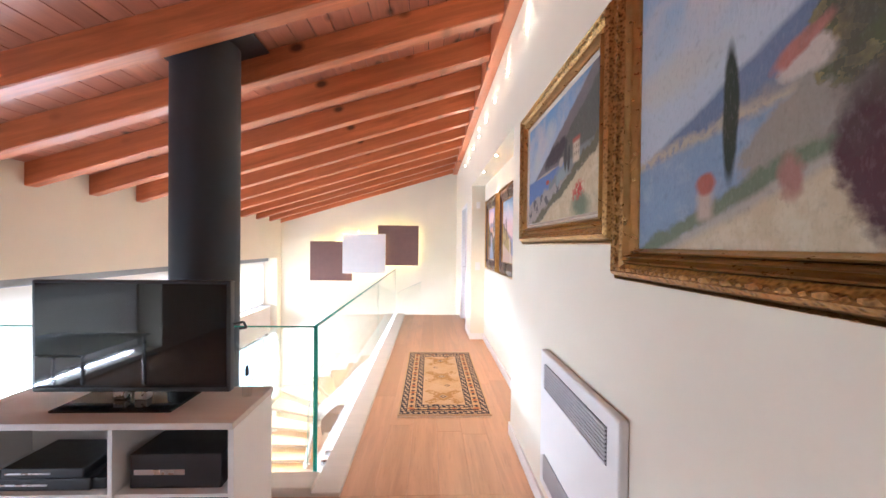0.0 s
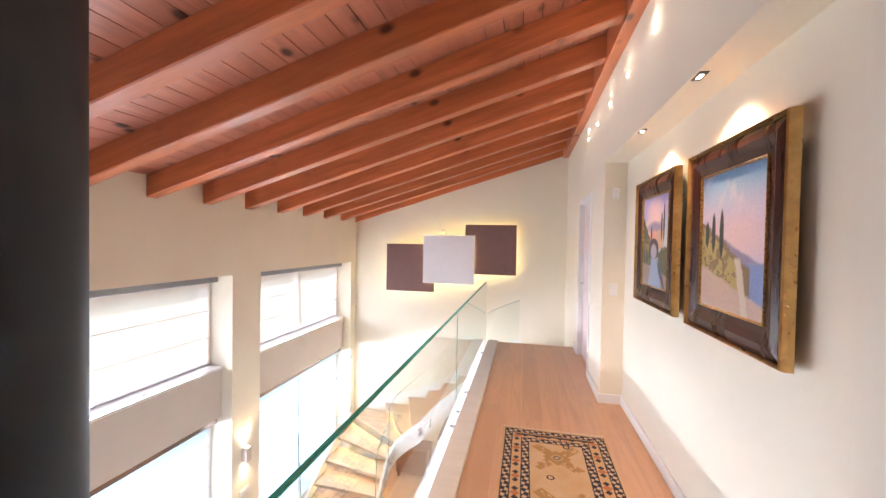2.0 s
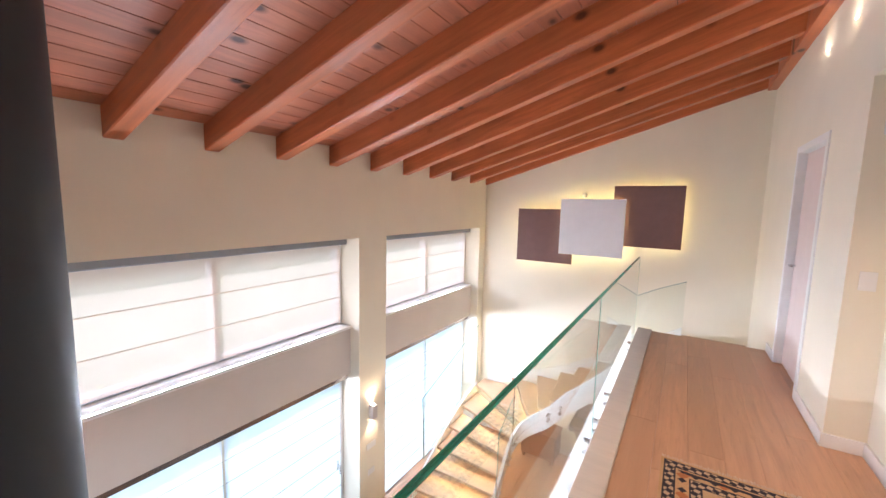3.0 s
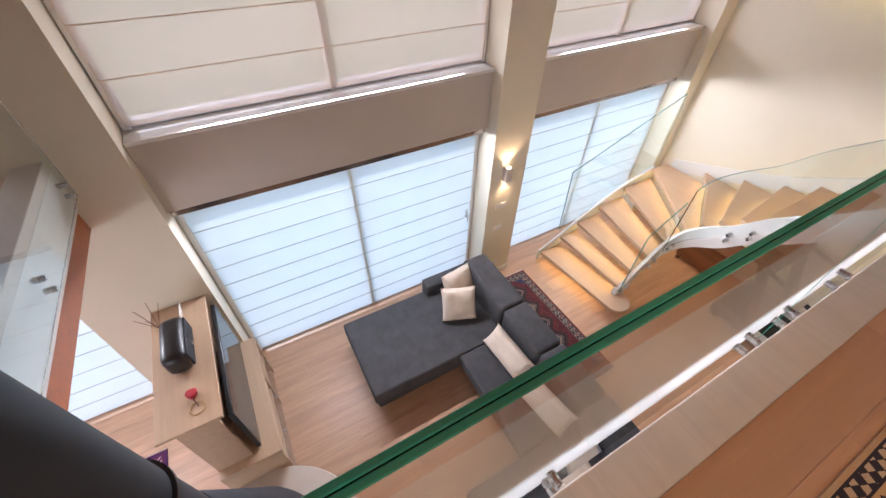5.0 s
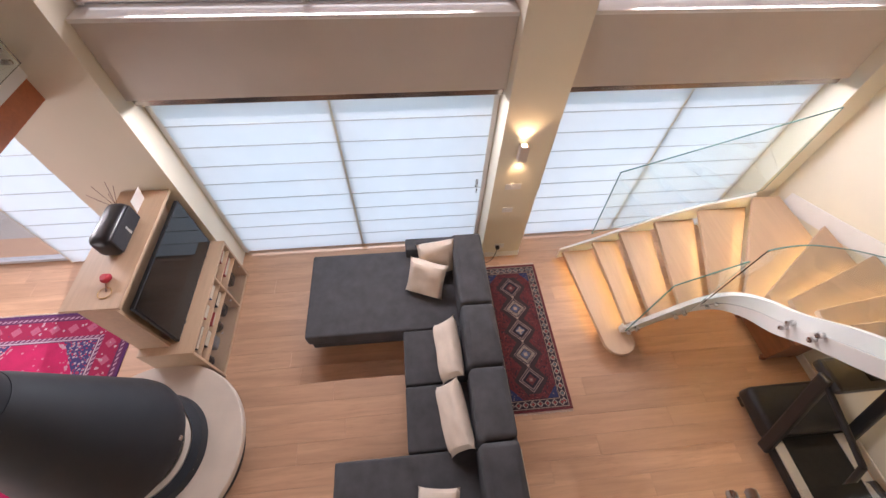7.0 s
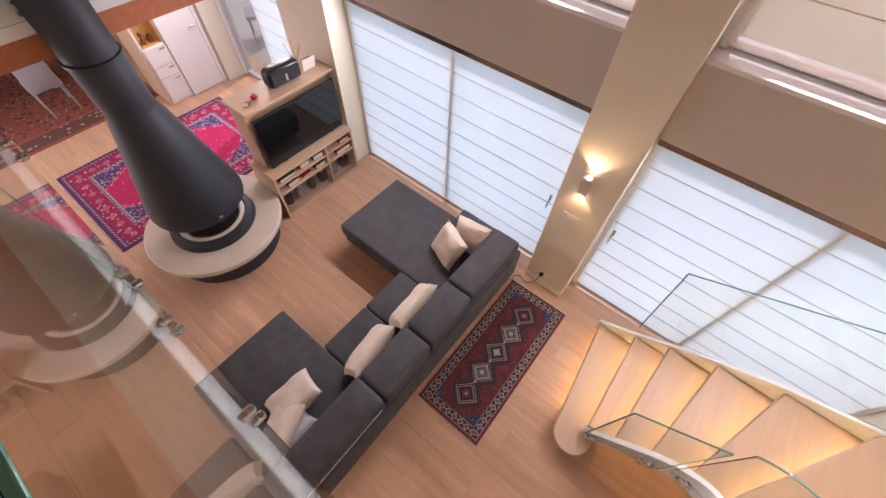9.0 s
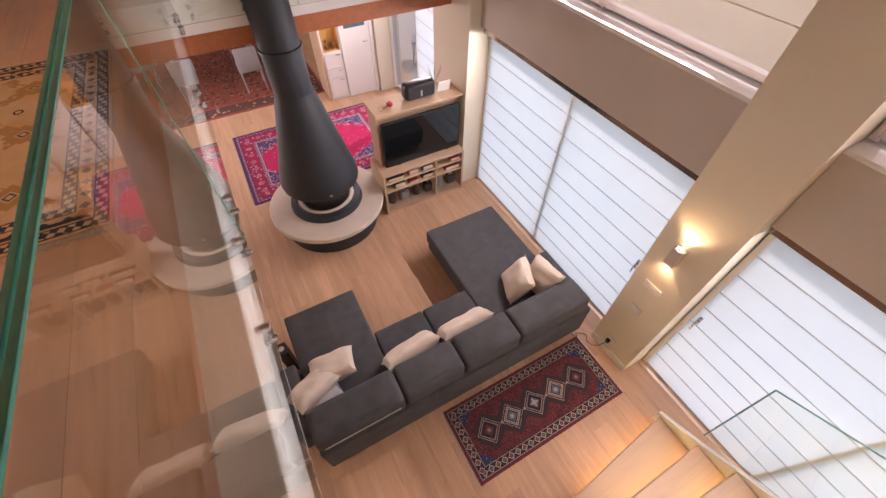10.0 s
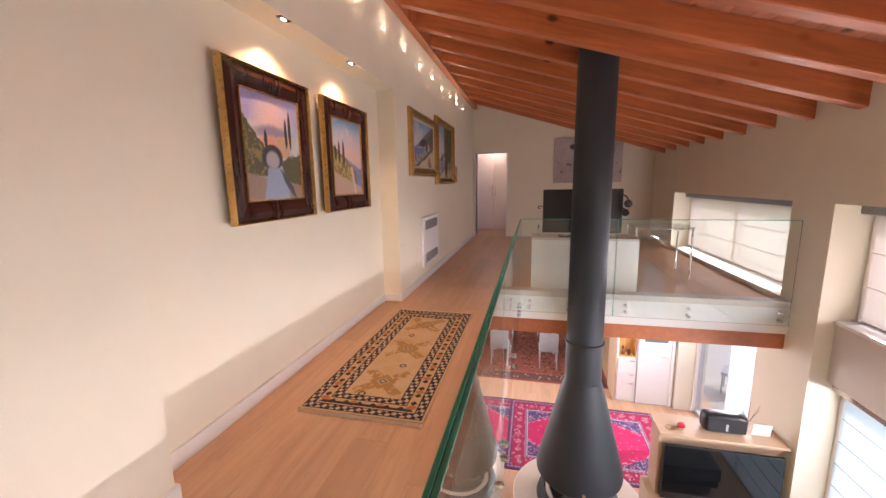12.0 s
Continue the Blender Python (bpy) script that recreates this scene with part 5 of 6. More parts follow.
for x0, x1 in ((-0.592, -0.175), (-0.145, 0.24), (0.245, 0.632)):
    dr = part("glass_door", boxes((x0, x1, 0.376, 0.381, 0.055, 0.395)), SMOKED, unit, "clear glass door")
    part("knob", cyl(0.009, 0, 0.015, 12, m=Matrix.Translation((x0 + 0.04, 0.382, 0.30)) @ Matrix.Rotation(radians(-90), 4, "X")), STEEL, dr)
rnd = random.Random(3)
for x0, x1, z in ((-0.13, 0.60, 0.418), (-0.13, 0.60, 0.568), (-0.58, -0.19, 0.418), (-0.58, -0.19, 0.568)):
    x = x0
    while x < x1 - 0.2:
        w = rnd.uniform(0.14, 0.26)
        hgt = rnd.uniform(0.03, 0.09)
        bk = thing(rnd.choice(["book", "disc_case"]), (-2.51 + x + w / 2, 2.83, F + z), "flat-lying book or case on the unit's shelf", "book", "books in the unit")
        part("cover", box(-w / 2, w / 2, -0.09, 0.09, 0, hgt, 0.003), rnd.choice(BOOKS), bk)
        part("pages", boxes((-w / 2 + 0.006, w / 2 - 0.006, 0.0902, 0.0915, 0.006, hgt - 0.006)), LINER, bk)
        x += w + rnd.uniform(0.02, 0.1)
for k in range(6):
    x = -0.50 + k * 0.2
    v = thing("jar" if k % 2 else "camera_case", (-2.51 + x, 2.78, F + 0.05), "dark small object behind the unit's glass door", "jar", "things behind glass")
    part("body", lathe([(0.05, 0), (0.06, 0.02), (0.06, 0.12 + 0.03 * (k % 3)), (0.035, 0.17 + 0.03 * (k % 3)), (0.035, 0.20 + 0.03 * (k % 3))], 20) if k % 2 else box(-0.07, 0.07, -0.06, 0.06, 0, 0.16, 0.02), (BLACK, GREY_CHAIR, FLUE)[k % 3], v, smooth=True)
    part("lid", cyl(0.036, 0.201 + 0.03 * (k % 3), 0.22 + 0.03 * (k % 3), 16) if k % 2 else boxes((-0.03, 0.03, -0.03, 0.03, 0.161, 0.18)), STEEL, v)
ltv = thing("television", (-2.54, 2.80, F + 0.73), "large black flat television in the oak unit", "television")
part("panel", box(-0.575, 0.575, -0.005, 0.032, 0.014, 0.685, 0.006), BLACK, ltv)
part("screen", boxes((-0.566, 0.566, 0.0325, 0.034, 0.030, 0.677)), SCREEN, ltv, "dark glossy screen")
for sx in (-0.40, 0.36):
    part("foot", box(sx, sx + 0.03, -0.09, 0.03, 0, 0.014, 0.003), BLACK, ltv)

TZ = F + 1.51
spk = thing("speaker", (-2.62, 2.58, TZ), "black rounded wireless speaker on the oak shelf", "speaker")
part("body", box(-0.22, 0.22, -0.09, 0.09, 0.0, 0.22, 0.06, 4), BLACK, spk, smooth=True)
part("grille", box(-0.19, 0.19, 0.075, 0.096, 0.03, 0.19, 0.008), plain("speaker_cloth", (0.03, 0.03, 0.034), 0.9, bump=0.3, fine=400), spk)
part("badge", boxes((-0.012, 0.012, 0.0965, 0.098, 0.05, 0.13)), STEEL, spk)
rose = thing("rose_ornament", (-2.19, 2.62, TZ), "red rose ornament with a wire ring on the shelf", "ornament")
part("bloom", join(*[lathe([(0.004, 0), (0.026, 0.012), (0.032, 0.035), (0.02, 0.05)], 10, Matrix.Translation((0.012 * math.cos(k * 2.1), 0.012 * math.sin(k * 2.1), 0.002 * k))) for k in range(4)]), RED, rose, smooth=True)
part("stem", rod((0.03, 0, 0.012), (0.11, 0.03, 0.006), 0.005), DARKWOOD, rose)
part("ring", join(*[rod((0.12 + 0.05 * math.cos(a), 0.02 + 0.05 * math.sin(a), 0.004), (0.12 + 0.05 * math.cos(a + 0.5), 0.02 + 0.05 * math.sin(a + 0.5), 0.004), 0.003, 6) for a in [0.5 * i for i in range(13)]]), GOLD, rose)
dif = thing("reed_diffuser", (-2.93, 2.44, TZ), "small glass reed diffuser with thin sticks", "diffuser")
part("jar", lathe([(0.03, 0), (0.034, 0.01), (0.034, 0.06), (0.014, 0.08)], 20), CLEAR, dif, smooth=True)
for k in range(6):
    part("reed", rod((0, 0, 0.03), (0.10 * math.cos(k * 1.05), 0.10 * math.sin(k * 1.05), 0.26), 0.0022, 6), DARKWOOD, dif)
card = thing("white_card", (-2.98, 2.60, TZ), "white greeting card leaning on the shelf", "card")
part("sheet", box(-0.09, 0.09, -0.002, 0.002, 0, 0.15, m=Matrix.Rotation(radians(-12), 4, "X")), WHITE, card)

# ---- stairs ----
RISE = 2.95 / 17
YW = YF - 0.06
XO = -3.06
lines = [((XO, 6.96), (-1.95, 7.07)), ((XO, 7.30), (-1.95, 7.31)), ((XO, 7.58), (-1.95, 7.51)), ((XO, 7.95), (-1.95, 7.74)),
         ((XO, 8.41), (-1.94, 7.98)), ((XO, 8.97), (-1.87, 8.17)), ((-2.48, YW), (-1.77, 8.22)), ((-1.99, YW), (-1.62, 8.20)), ((-1.57, YW), (-1.44, 8.17)),
         ((-1.27, YW), (-1.24, 8.13)), ((-0.97, YW), (-0.97, 8.12)), ((-0.68, YW), (-0.68, 8.12)), ((-0.39, YW), (-0.39, 8.12)), ((-0.10, YW), (-0.10, 8.12)), ((0.19, YW), (0.19, 8.12))]
stairs = thing("staircase", (-2.5, 7.0, F), "curved oak staircase with white stringer and lit treads", "stairs")
to_stairs = stairs.matrix_world.inverted()


def stair_part(name, bm, material, label="", smooth=False):
    bm.transform(to_stairs)
    return part(name, bm, material, stairs, label, smooth)


for i, (o, n) in enumerate(lines):
    z = F + RISE * (i + 1)
    if i < 14:
        o2, n2 = lines[i + 1]
        back = 0.035
        d = Vector((n2[0] - n[0], n2[1] - n[1])).normalized() * back
        e = Vector((o2[0] - o[0], o2[1] - o[1])).normalized() * back
        outline = [o, n, (n2[0] + d.x, n2[1] + d.y), (o2[0] + e.x, o2[1] + e.y)]
        if i == 5:
            outline = [o, n, (n2[0] + d.x, n2[1] + d.y), (o2[0] + 0.03, YW), (XO, YW)]
        if i == 0:
            arc = [(-1.83 + 0.17 * math.cos(a), 7.26 + 0.18 * math.sin(a)) for a in [radians(-90 + 15 * k) for k in range(13)]]
            outline = [o, *arc, (o2[0], o2[1] + back)]
    else:
        outline = [(0.19, 8.3), (0.97, 8.3), (0.97, YW), (0.19, YW)]
    bm = prism(outline, z - 0.05, z)
    bmesh.ops.recalc_face_normals(bm, faces=bm.faces[:])
    bmesh.ops.bevel(bm, geom=bm.edges[:], offset=0.005, segments=1, affect="EDGES")
    stair_part("tread", bm, TREAD)
    if i < 14:
        a, b = Vector((*o, z - 0.052)), Vector((*n, z - 0.052))
        way = (b - a).normalized()
        side = Vector((-way.y, way.x, 0))
        a, b = a + way * 0.05 + side * 0.03, b - way * 0.05 + side * 0.03
        bm = rod(a, b, 0.006, 6)
        stair_part("led_strip", bm, STAIR_LED, "yellow light strip")
step16 = prism([(-0.0, 8.003), (0.97, 8.003), (0.97, 8.33), (-0.0, 8.33)], F + RISE * 16 - 0.05, F + RISE * 16)
stair_part("tread", step16, TREAD)


def ribbon(points, lows, highs, thick):
    """An upright band along a plan line, with a lower and an upper edge."""
    bm = bmesh.new()
    rows = []
    for k, (x, y) in enumerate(points):
        a, b = points[max(k - 1, 0)], points[min(k + 1, len(points) - 1)]
        t = Vector((b[0] - a[0], b[1] - a[1])).normalized()
        nx, ny = -t.y * thick / 2, t.x * thick / 2
        rows.append([bm.verts.new(c) for c in ((x + nx, y + ny, lows[k]), (x + nx, y + ny, highs[k]), (x - nx, y - ny, highs[k]), (x - nx, y - ny, lows[k]))])
    for r0, r1 in zip(rows, rows[1:]):
        for i in range(4):
            bm.faces.new((r0[i], r0[(i + 1) % 4], r1[(i + 1) % 4], r1[i]))
    bm.faces.new(rows[0]), bm.faces.new(rows[-1][::-1])
    return bm


inner = smooth_line([(-1.935, 7.33, F + 0.25), (-1.935, 7.55, F + 0.52), (-1.93, 7.82, F + 0.82), (-1.87, 8.03, F + 1.02), (-1.70, 8.13, F + 1.20),
                     (-1.45, 8.13, F + 1.42), (-1.20, 8.095, F + 1.72), (-0.9, 8.09, F + 2.0), (-0.4, 8.09, F + 2.48), (0.15, 8.09, F + 2.75)])
xy = [(v.x, v.y) for v in inner]
stair_part("stringer", ribbon(xy, [v.z - 0.22 - 0.10 * min(1, max(0, (v.z - F - 0.7) / 0.8)) for v in inner], [v.z + 0.045 for v in inner], 0.045), WHITE, "curved white stringer", smooth=True)
outer = [(XO - 0.02, y) for y in (6.93, 7.3, 7.6, 7.95, 8.4, 9.0)]
stair_part("stringer", ribbon(outer, [F + 0.02, F + 0.16, F + 0.33, F + 0.5, F + 0.68, F + 0.85], [F + 0.20, F + 0.38, F + 0.55, F + 0.73, F + 0.92, F + 1.07], 0.03), WHITE, "white stringer by the window")
wallside = [(x, YF - 0.015) for x in (-3.0, -2.48, -2.0, -1.57, -1.27, -0.97, -0.68, -0.1, 0.19)]
ws = [F + RISE * k for k in (6, 7, 8, 9, 10, 11, 12, 14, 15)]
stair_part("skirting", ribbon(wallside, [z - 0.1 for z in ws], [z + 0.10 for z in ws], 0.02), WHITE, "white stepped skirting")


def glass_sheet(corners, thick, name):
    """A flat pane from its corners in order, with green rims."""
    c = [Vector(p) for p in corners]
    nrm = (c[1] - c[0]).cross(c[2] - c[0]).normalized() * thick / 2
    bm = bmesh.new()
    f = [bm.verts.new(v + nrm) for v in c]
    b = [bm.verts.new(v - nrm) for v in c]
    bm.faces.new(f), bm.faces.new(b[::-1])
    k = len(c)
    for i in range(k):
        bm.faces.new((f[i], b[i], b[(i + 1) % k], f[(i + 1) % k]))
    g = stair_part("pane", bm, GLASS)
    g.visible_shadow = False
    stair_part("pane_edge", join(*[rod(c[i], c[(i + 1) % k], thick * 0.42, 6) for i in range(k)]), STAIR_EDGE, "grey-green glass edge").visible_shadow = False


glass_sheet([(-3.10, 7.20, -1.45), (-3.10, 9.03, -0.76), (-3.10, 9.06, -1.84), (-3.10, 7.26, -2.48)], 0.014, "window_pane")
glass_sheet([(-1.90, 7.33, -2.70), (-1.90, 7.36, -1.70), (-1.90, 7.84, -1.36), (-1.90, 7.84, -2.32)], 0.014, "first_pane")
cur = [v for v in inner if v.y > 7.86]
gp_ = ribbon([(v.x + 0.03, v.y - 0.03) for v in cur], [v.z - 0.1 for v in cur], [v.z + 0.86 for v in cur], 0.014)
g = stair_part("pane", gp_, GLASS, smooth=True)
g.visible_shadow = False
stair_part("pane_edge", ribbon([(v.x + 0.03, v.y - 0.03) for v in cur], [v.z + 0.8605 for v in cur], [v.z + 0.866 for v in cur], 0.013), STAIR_EDGE, "grey-green glass edge").visible_shadow = False
for x, y, z in ((-1.905, 7.36, -2.70), (-1.905, 7.42, -2.62), (-1.905, 7.72, -2.36), (-1.905, 7.78, -2.29), (-1.895, 7.93, -2.14), (-1.88, 7.98, -2.07), (-1.42, 8.09, -1.58), (-1.42, 8.09, -1.66), (-1.24, 8.07, -1.40), (-1.24, 8.07, -1.48)):
    bm = cyl(0.022, -0.02, 0.05, 16, m=Matrix.Translation((x, y, z)) @ Matrix.Rotation(radians(90), 4, "Y" if y < 8 else "X"))
    stair_part("bolt", bm, STEEL, smooth=True)
stair_part("newel_block", box(-1.975, -1.91, 7.30, 7.46, F + 0.1737, F + 0.30, 0.01), WHITE, "white block at the stringer's foot")

# ---- under the stairs ----
chest = thing("wooden_chest", (-1.80, 9.08, F), "dark walnut antique chest under the stairs", "chest")
part("body", box(-0.30, 0.30, -0.20, 0.20, 0.08, 0.50, 0.01), DARKWOOD, chest)
part("lid", box(-0.32, 0.32, -0.22, 0.22, 0.50, 0.54, 0.012), DARKWOOD, chest)
for sx in (-0.26, 0.26):
    for sy in (-0.16, 0.16):
        part("foot", lathe([(0.025, 0), (0.035, 0.03), (0.02, 0.06), (0.03, 0.08)], 12, Matrix.Translation((sx, sy, 0))), DARKWOOD, chest, smooth=True)
tm = thing("treadmill", (-0.2, 8.78, F), "black folding treadmill on the oak floor", "treadmill")
part("deck", box(-0.55, 1.15, -0.40, 0.40, 0.05, 0.15, 0.02), BLACK, tm)
part("belt", boxes((-0.50, 1.12, -0.26, 0.26, 0.151, 0.156)), RUBBER, tm)
part("motor_hood", box(-1.0, -0.52, -0.42, 0.42, 0.05, 0.27, 0.06, 3), BLACK, tm, smooth=True)
for sy in (-0.44, 0.44):
    m = Matrix.Translation((-0.45, sy, 0.08)) @ Matrix.Rotation(radians(-20), 4, "Y")
    part("upright", box(-0.055, 0.055, -0.035, 0.035, 0, 1.12, 0.02, m=m), BLACK, tm)
    part("handrail", join(rod((-0.80, sy, 1.08), (-0.20, sy, 0.95), 0.026), rod((-0.20, sy, 0.95), (0.0, sy, 0.55), 0.026)), BLACK, tm, smooth=True)
    part("side_rail", boxes((-0.50, 1.12, sy * 0.75 - 0.05, sy * 0.75 + 0.05, 0.151, 0.162)), ALU, tm)
part("console", box(-0.98, -0.70, -0.44, 0.44, 1.06, 1.16, 0.03, m=Matrix.Translation((0, 0, 0))), BLACK, tm)
part("display", boxes((-0.92, -0.76, -0.14, 0.14, 1.1605, 1.165)), SCREEN, tm)
part("foot", boxes((-0.95, -0.85, -0.38, 0.38, 0, 0.05), (1.0, 1.1, -0.38, 0.38, 0, 0.05)), BLACK, tm)

# ---- pillar fittings ----
sc = thing("wall_sconce", (WX, 6.13, -1.28), "taupe box-shaped up-and-down wall sconce, lit warm", "wall lamp")
part("body", box(0, 0.075, -0.045, 0.045, 0.02, 0.20, 0.006), SPANDREL, sc)
part("bulb", cyl(0.024, 0.2005, 0.205, 20, m=Matrix.Translation((0.04, 0, 0))), BULB, sc, "warm lamp")
part("bulb", cyl(0.024, 0.015, 0.0195, 20, m=Matrix.Translation((0.04, 0, 0))), BULB, sc, "warm lamp")
lamp("sconce_up", "SPOT", look((WX + 0.05, 6.13, -1.06), (WX + 0.035, 6.13, 1)), 8, (1.0, 0.66, 0.34), cone=110)
lamp("sconce_down", "SPOT", look((WX + 0.05, 6.13, -1.275), (WX + 0.035, 6.13, -3)), 4.5, (1.0, 0.66, 0.34), cone=100)
for z, w, lab in ((-1.65, 0.085, "white thermostat on the pillar"), (-2.02, 0.06, "white switch plate on the pillar")):
    t = thing("thermostat" if z > -1.8 else "light_switch", (WX, 6.13, z), lab, "switch")
    part("plate", box(0, 0.012, -w, w, -0.04, 0.04, 0.004), WHITE, t)
    part("button", box(0.012, 0.018, -w * 0.4, w * 0.4, -0.02, 0.02, 0.002), WHITE, t)
so = thing("wall_socket", (WX, 6.14, -2.72), "white wall socket with a black plug", "socket")
part("plate", box(0, 0.010, -0.06, 0.06, -0.04, 0.04, 0.003), WHITE, so)
part("plug", box(0.010, 0.05, -0.05, -0.005, -0.025, 0.02, 0.006), BLACK, so, "black plug")
cbl = thing("power_cable", (WX + 0.05, 6.09, F), "thin black cable between socket and sofa", "cable")
pts = smooth_line([(-0.005, 0.02, 0.20), (0.03, -0.03, 0.05), (0.06, -0.12, 0.012), (0.02, -0.2, 0.012), (0.10, -0.27, 0.012), (0.14, -0.22, 0.012), (0.16, -0.30, 0.012)], 4)
part("wire", join(*[rod(a, b, 0.004, 6) for a, b in zip(pts, pts[1:])]), BLACK, cbl)
for n, (yy, zz) in enumerate(((5.80, -1.85), (6.53, -1.85))):
    h = thing("window_handle", (-3.455, yy, zz), "steel window handle on the frame", "handle", "window handles")
    part("base", box(0, 0.012, -0.015, 0.015, -0.06, 0.06, 0.003), STEEL, h)
    part("lever", join(rod((0.012, 0, 0), (0.045, 0, 0), 0.008), rod((0.045, 0, 0.01), (0.045, 0, -0.11), 0.008)), STEEL, h)

# ---- dining area ----
AZ0, AZ1 = F + 0.93, F + 1.37
structure("wall_partition", boxes((WX, -2.52, -1.1, -0.5, F, -0.401), (-2.52, -2.15, -1.1, -0.5, F, AZ0), (-2.52, -2.15, -1.1, -0.5, AZ1, -0.401),
                                  (-2.52, -2.15, -1.1, -0.70, AZ0, AZ1), (-2.52, -2.49, -0.70, -0.5, AZ0, AZ1), (-2.18, -2.15, -0.70, -0.5, AZ0, AZ1)), WHITE, "white partition with door and lit alcove", "wall")
structure("trim_partition", box(-2.149, -2.12, -1.1, -0.49, F, -0.401, 0.003), PALE_WOOD, "pale wooden end board of the partition", "trim")
structure("ceiling_lower", boxes((WX, RX + 0.35, YB - 0.2, 2.28, -0.40, -0.311)), WHITE, "white ceiling under the upper room", "ceiling")
nic = thing("wall_shelf_box", (-2.335, -0.70, AZ0), "lit honey-coloured wooden alcove with small dark ornaments", "shelf")
HONEY = wood("honey_wood", (0.62, 0.38, 0.14), "z", pieces=False)
part("back", boxes((-0.150, 0.150, 0.002, 0.012, 0.002, 0.438)), HONEY, nic)
part("lining", boxes((-0.150, 0.150, 0.012, 0.195, 0.002, 0.012), (-0.150, -0.140, 0.012, 0.195, 0.012, 0.428), (0.140, 0.150, 0.012, 0.195, 0.012, 0.428), (-0.150, 0.150, 0.012, 0.195, 0.428, 0.438)), HONEY, nic)
part("light_strip", boxes((-0.12, 0.12, 0.16, 0.175, 0.420, 0.4275)), BULB, nic, "warm light strip")
part("ornament", lathe([(0.025, 0.0121), (0.035, 0.05), (0.012, 0.10), (0.03, 0.15), (0.01, 0.19)], 16, Matrix.Translation((0.06, 0.10, 0))), DARKWOOD, nic, "dark turned ornament", smooth=True)
part("ornament", lathe([(0.03, 0.0121), (0.04, 0.06), (0.02, 0.12)], 16, Matrix.Translation((-0.05, 0.10, 0))), DARKWOOD, nic, "dark round ornament", smooth=True)
drawers = thing("white_cabinet", (-2.335, -0.5, F), "white cabinet front with steel handles under the alcove", "cabinet")
for z0, z1 in ((0.05, 0.44), (0.445, 0.62), (0.625, 0.91)):
    dr = part("drawer", box(-0.165, 0.165, 0.002, 0.022, z0, z1, 0.003), WHITE, drawers)
    part("handle", box(-0.13, -0.05, 0.0225, 0.04, z1 - 0.05, z1 - 0.035, 0.002), STEEL, dr)
dlow = thing("door_2", (-2.82, -0.5, F), "white inner door with a glazed panel and steel handle", "door")
dlow["kind"] = "structure"
part("leaf", box(-0.27, 0.27, 0.002, 0.035, 0.01, 2.08, 0.004), WHITE, dlow)
part("door_frame", join(box(-0.32, -0.272, 0.002, 0.05, 0, 2.14, 0.003), box(0.272, 0.30, 0.002, 0.05, 0, 2.14, 0.003)), WHITE, dlow, "white door frame")
part("glazing", box(-0.20, 0.20, 0.0352, 0.040, 1.28, 1.95, 0.002), plain("blue_grey_glazing", (0.10, 0.17, 0.22), 0.12, var=0.15, scale=4, bump=0), dlow, "blue-grey glazed panel")
part("handle", join(rod((-0.21, 0.035, 1.02), (-0.21, 0.08, 1.02), 0.008), rod((-0.21, 0.08, 1.02), (-0.10, 0.08, 1.02), 0.008)), STEEL, dlow)
tab = thing("dining_table", (-0.1, -2.75, F), "long green glass dining table", "table")
part("tabletop", box(-1.3, 1.5, -0.48, 0.48, 0.735, 0.75, 0.004), plain("green_glass_top", (0.20, 0.42, 0.33), 0.08, var=0.05, bump=0), tab)
for sx in (-1.0, 1.2):
    part("leg", box(sx - 0.05, sx + 0.05, -0.35, 0.35, 0, 0.735, 0.01), STEEL, tab)
chair = thing("dining_chair", (-0.92, -1.75, F), "grey upholstered dining chair at the glass table", "chair", "dining chairs")
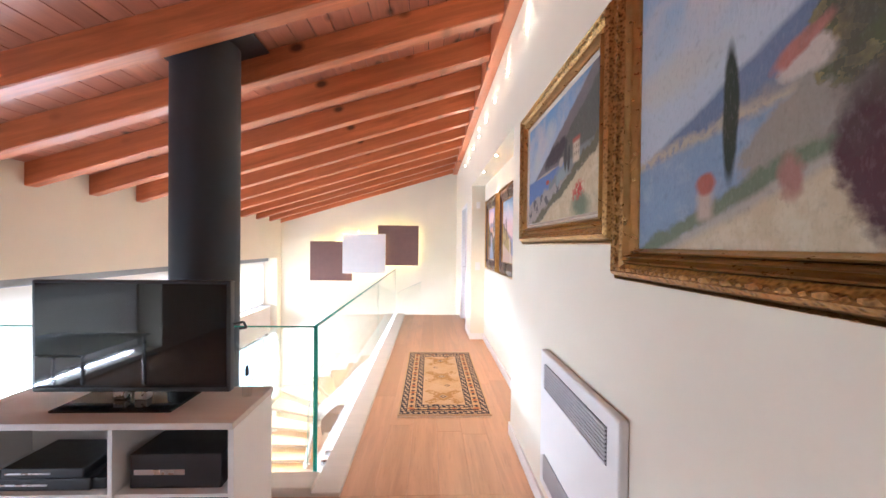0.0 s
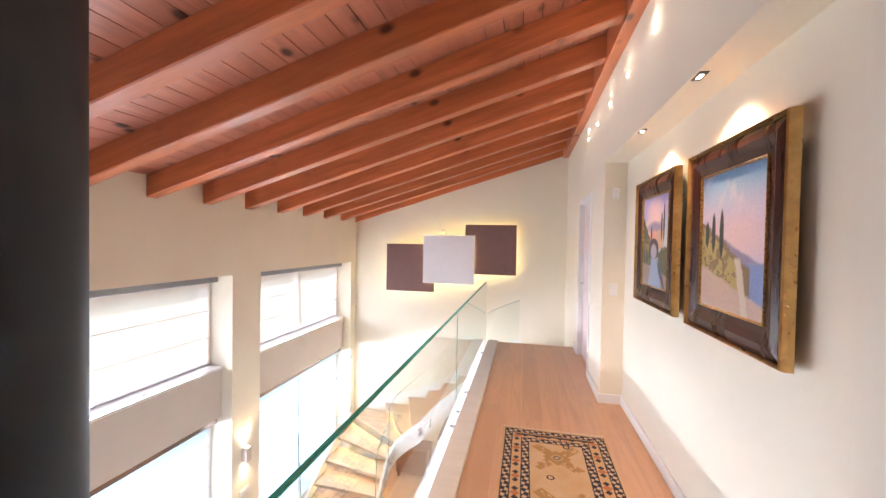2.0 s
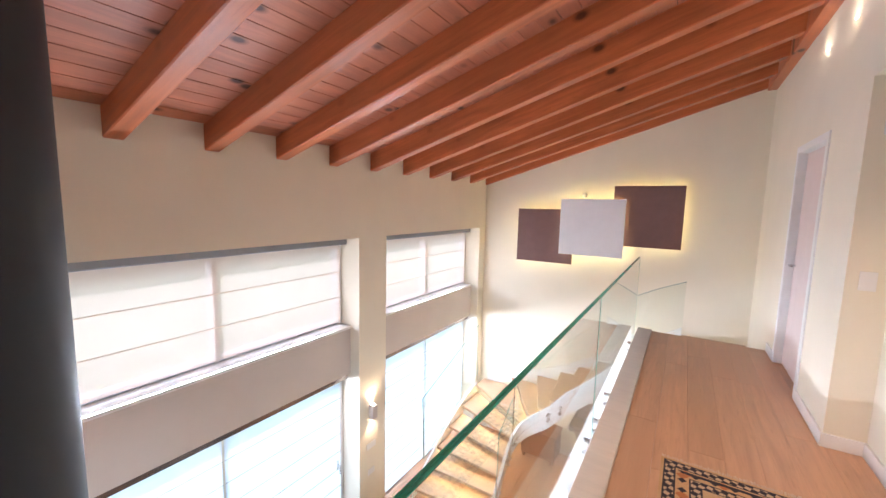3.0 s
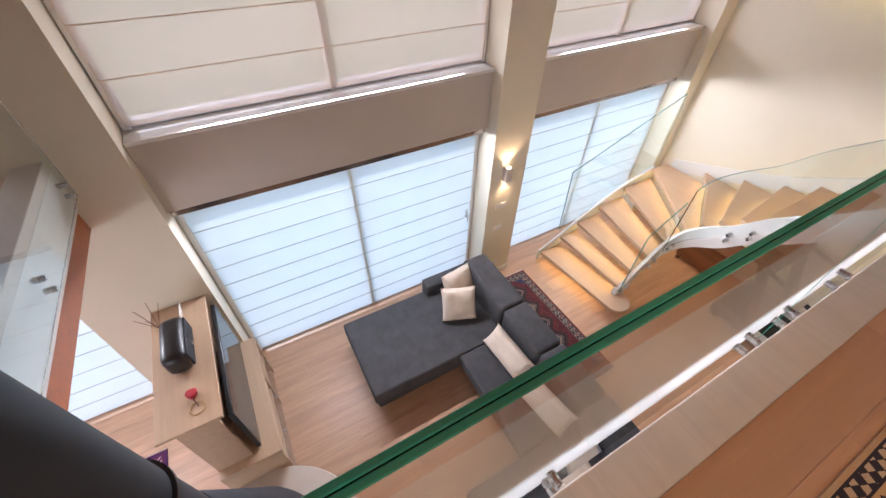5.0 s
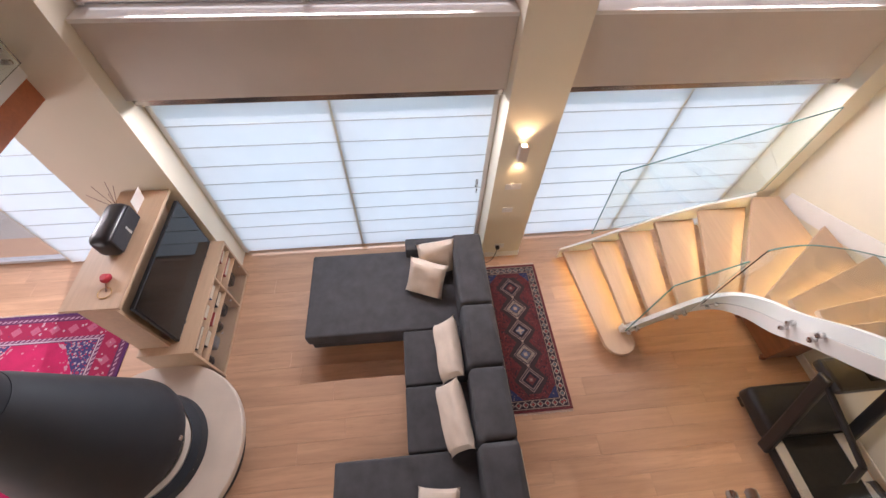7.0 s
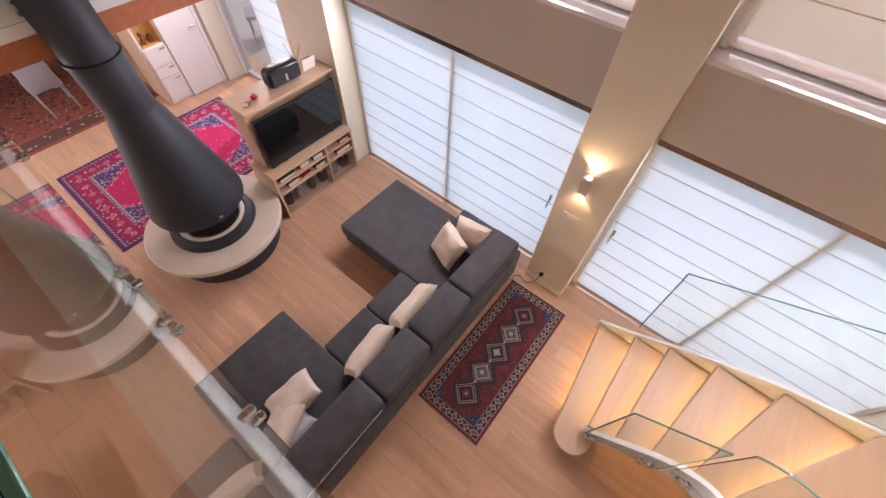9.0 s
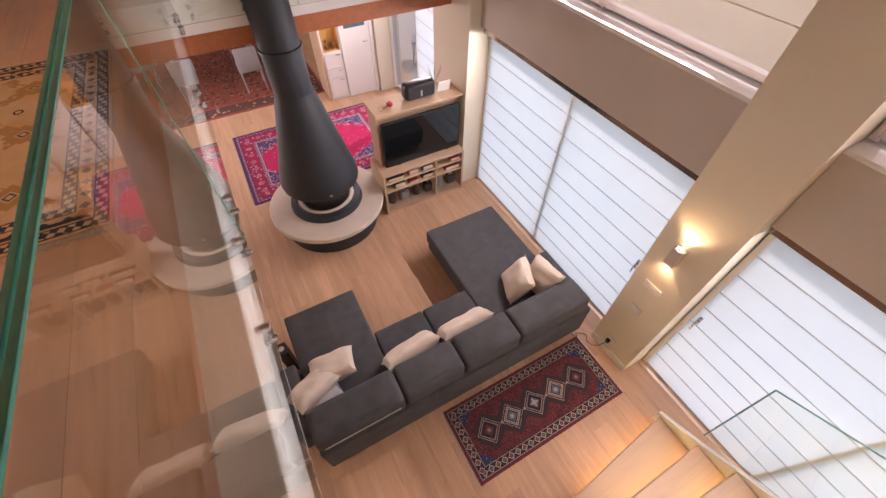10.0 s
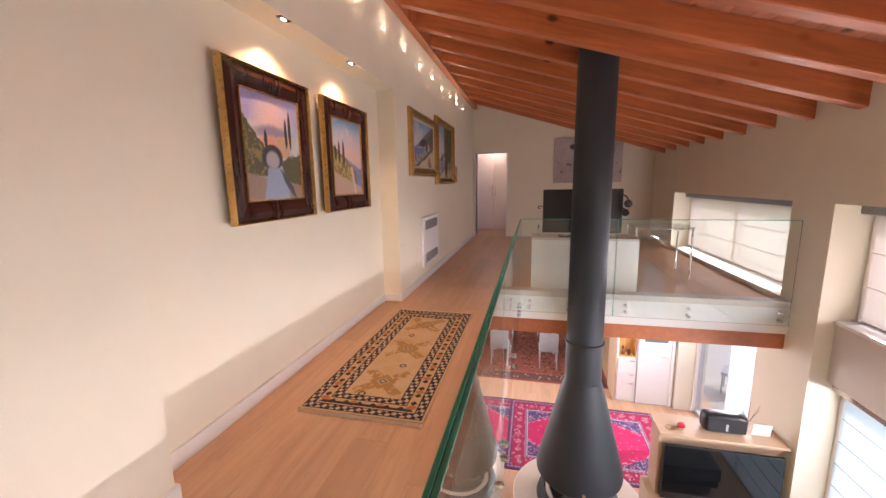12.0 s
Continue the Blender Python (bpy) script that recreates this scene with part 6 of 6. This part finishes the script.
part("seat", cushion(-0.22, 0.22, -0.24, 0.20, 0.42, 0.48, 0.02, 0.01), GREY_CHAIR, chair, smooth=True)
part("backrest", box(-0.21, 0.21, 0.17, 0.21, 0.46, 0.92, 0.018, m=Matrix.Rotation(radians(-4), 4, "X")), GREY_CHAIR, chair, smooth=True)
for sx in (-0.19, 0.19):
    for sy in (-0.21, 0.18):
        part("leg", rod((sx, sy, 0), (sx, sy, 0.43), 0.014), GREY_CHAIR, chair)
for x, y, a in ((0.40, -1.72, 3), (1.18, -1.78, -4), (-0.9, -3.75, 180), (0.4, -3.75, 178), (1.2, -3.75, 182), (-1.75, -2.75, 90)):
    copy_thing(chair, pose(x, y, F, 0, 0, a))
for x, y, a in ((-4.6, -1.3, 60), (-5.7, -0.9, 200)):
    copy_thing(chair, pose(x, y, F - 0.04, 0, 0, a))

# ---- floorboards ----
def planks(parent, x0, x1, y0, y1, top, seed, width=0.19, length=1.9):
    rnd = random.Random(seed)
    shared = {}
    x = x0
    while x < x1 - 0.02:
        w = min(width, x1 - x)
        y = y0 - rnd.uniform(0, length)
        while y < y1:
            a, b = max(y, y0), min(y + length, y1)
            if b - a > 0.08:
                key = (round(w, 2), max(0.1, round(b - a, 1)) if b - a < length - 0.05 else length)
                if key not in shared:
                    g = 0.001
                    shared[key] = mesh_of("plank", box(-w / 2 + g / 2, w / 2 - g / 2, -0.5 * key[1] + g / 2, 0.5 * key[1] - g / 2, -0.015, 0, 0.0007, 1), FLOOR)
                ob = new("plank", shared[key])
                ob.parent = parent
                ob.location = (x + w / 2, (a + b) / 2, top)
                ob.scale = (1, (b - a) / key[1], 1)
            y += length
        x += width


for nm, x0, x1, y0, y1, top, seed in (("floor_lower_slab", -3.6, 2.4, -5.7, 9.35, F, 1), ("floor_upper_slab", WX, RX, YB, 2.29, 0.0, 2), ("floor_gallery_slab", -0.139, RX + 0.205, 2.29, 8.0, 0.0, 3)):
    planks(bpy.data.objects[nm], x0, x1, y0, y1, top, seed)
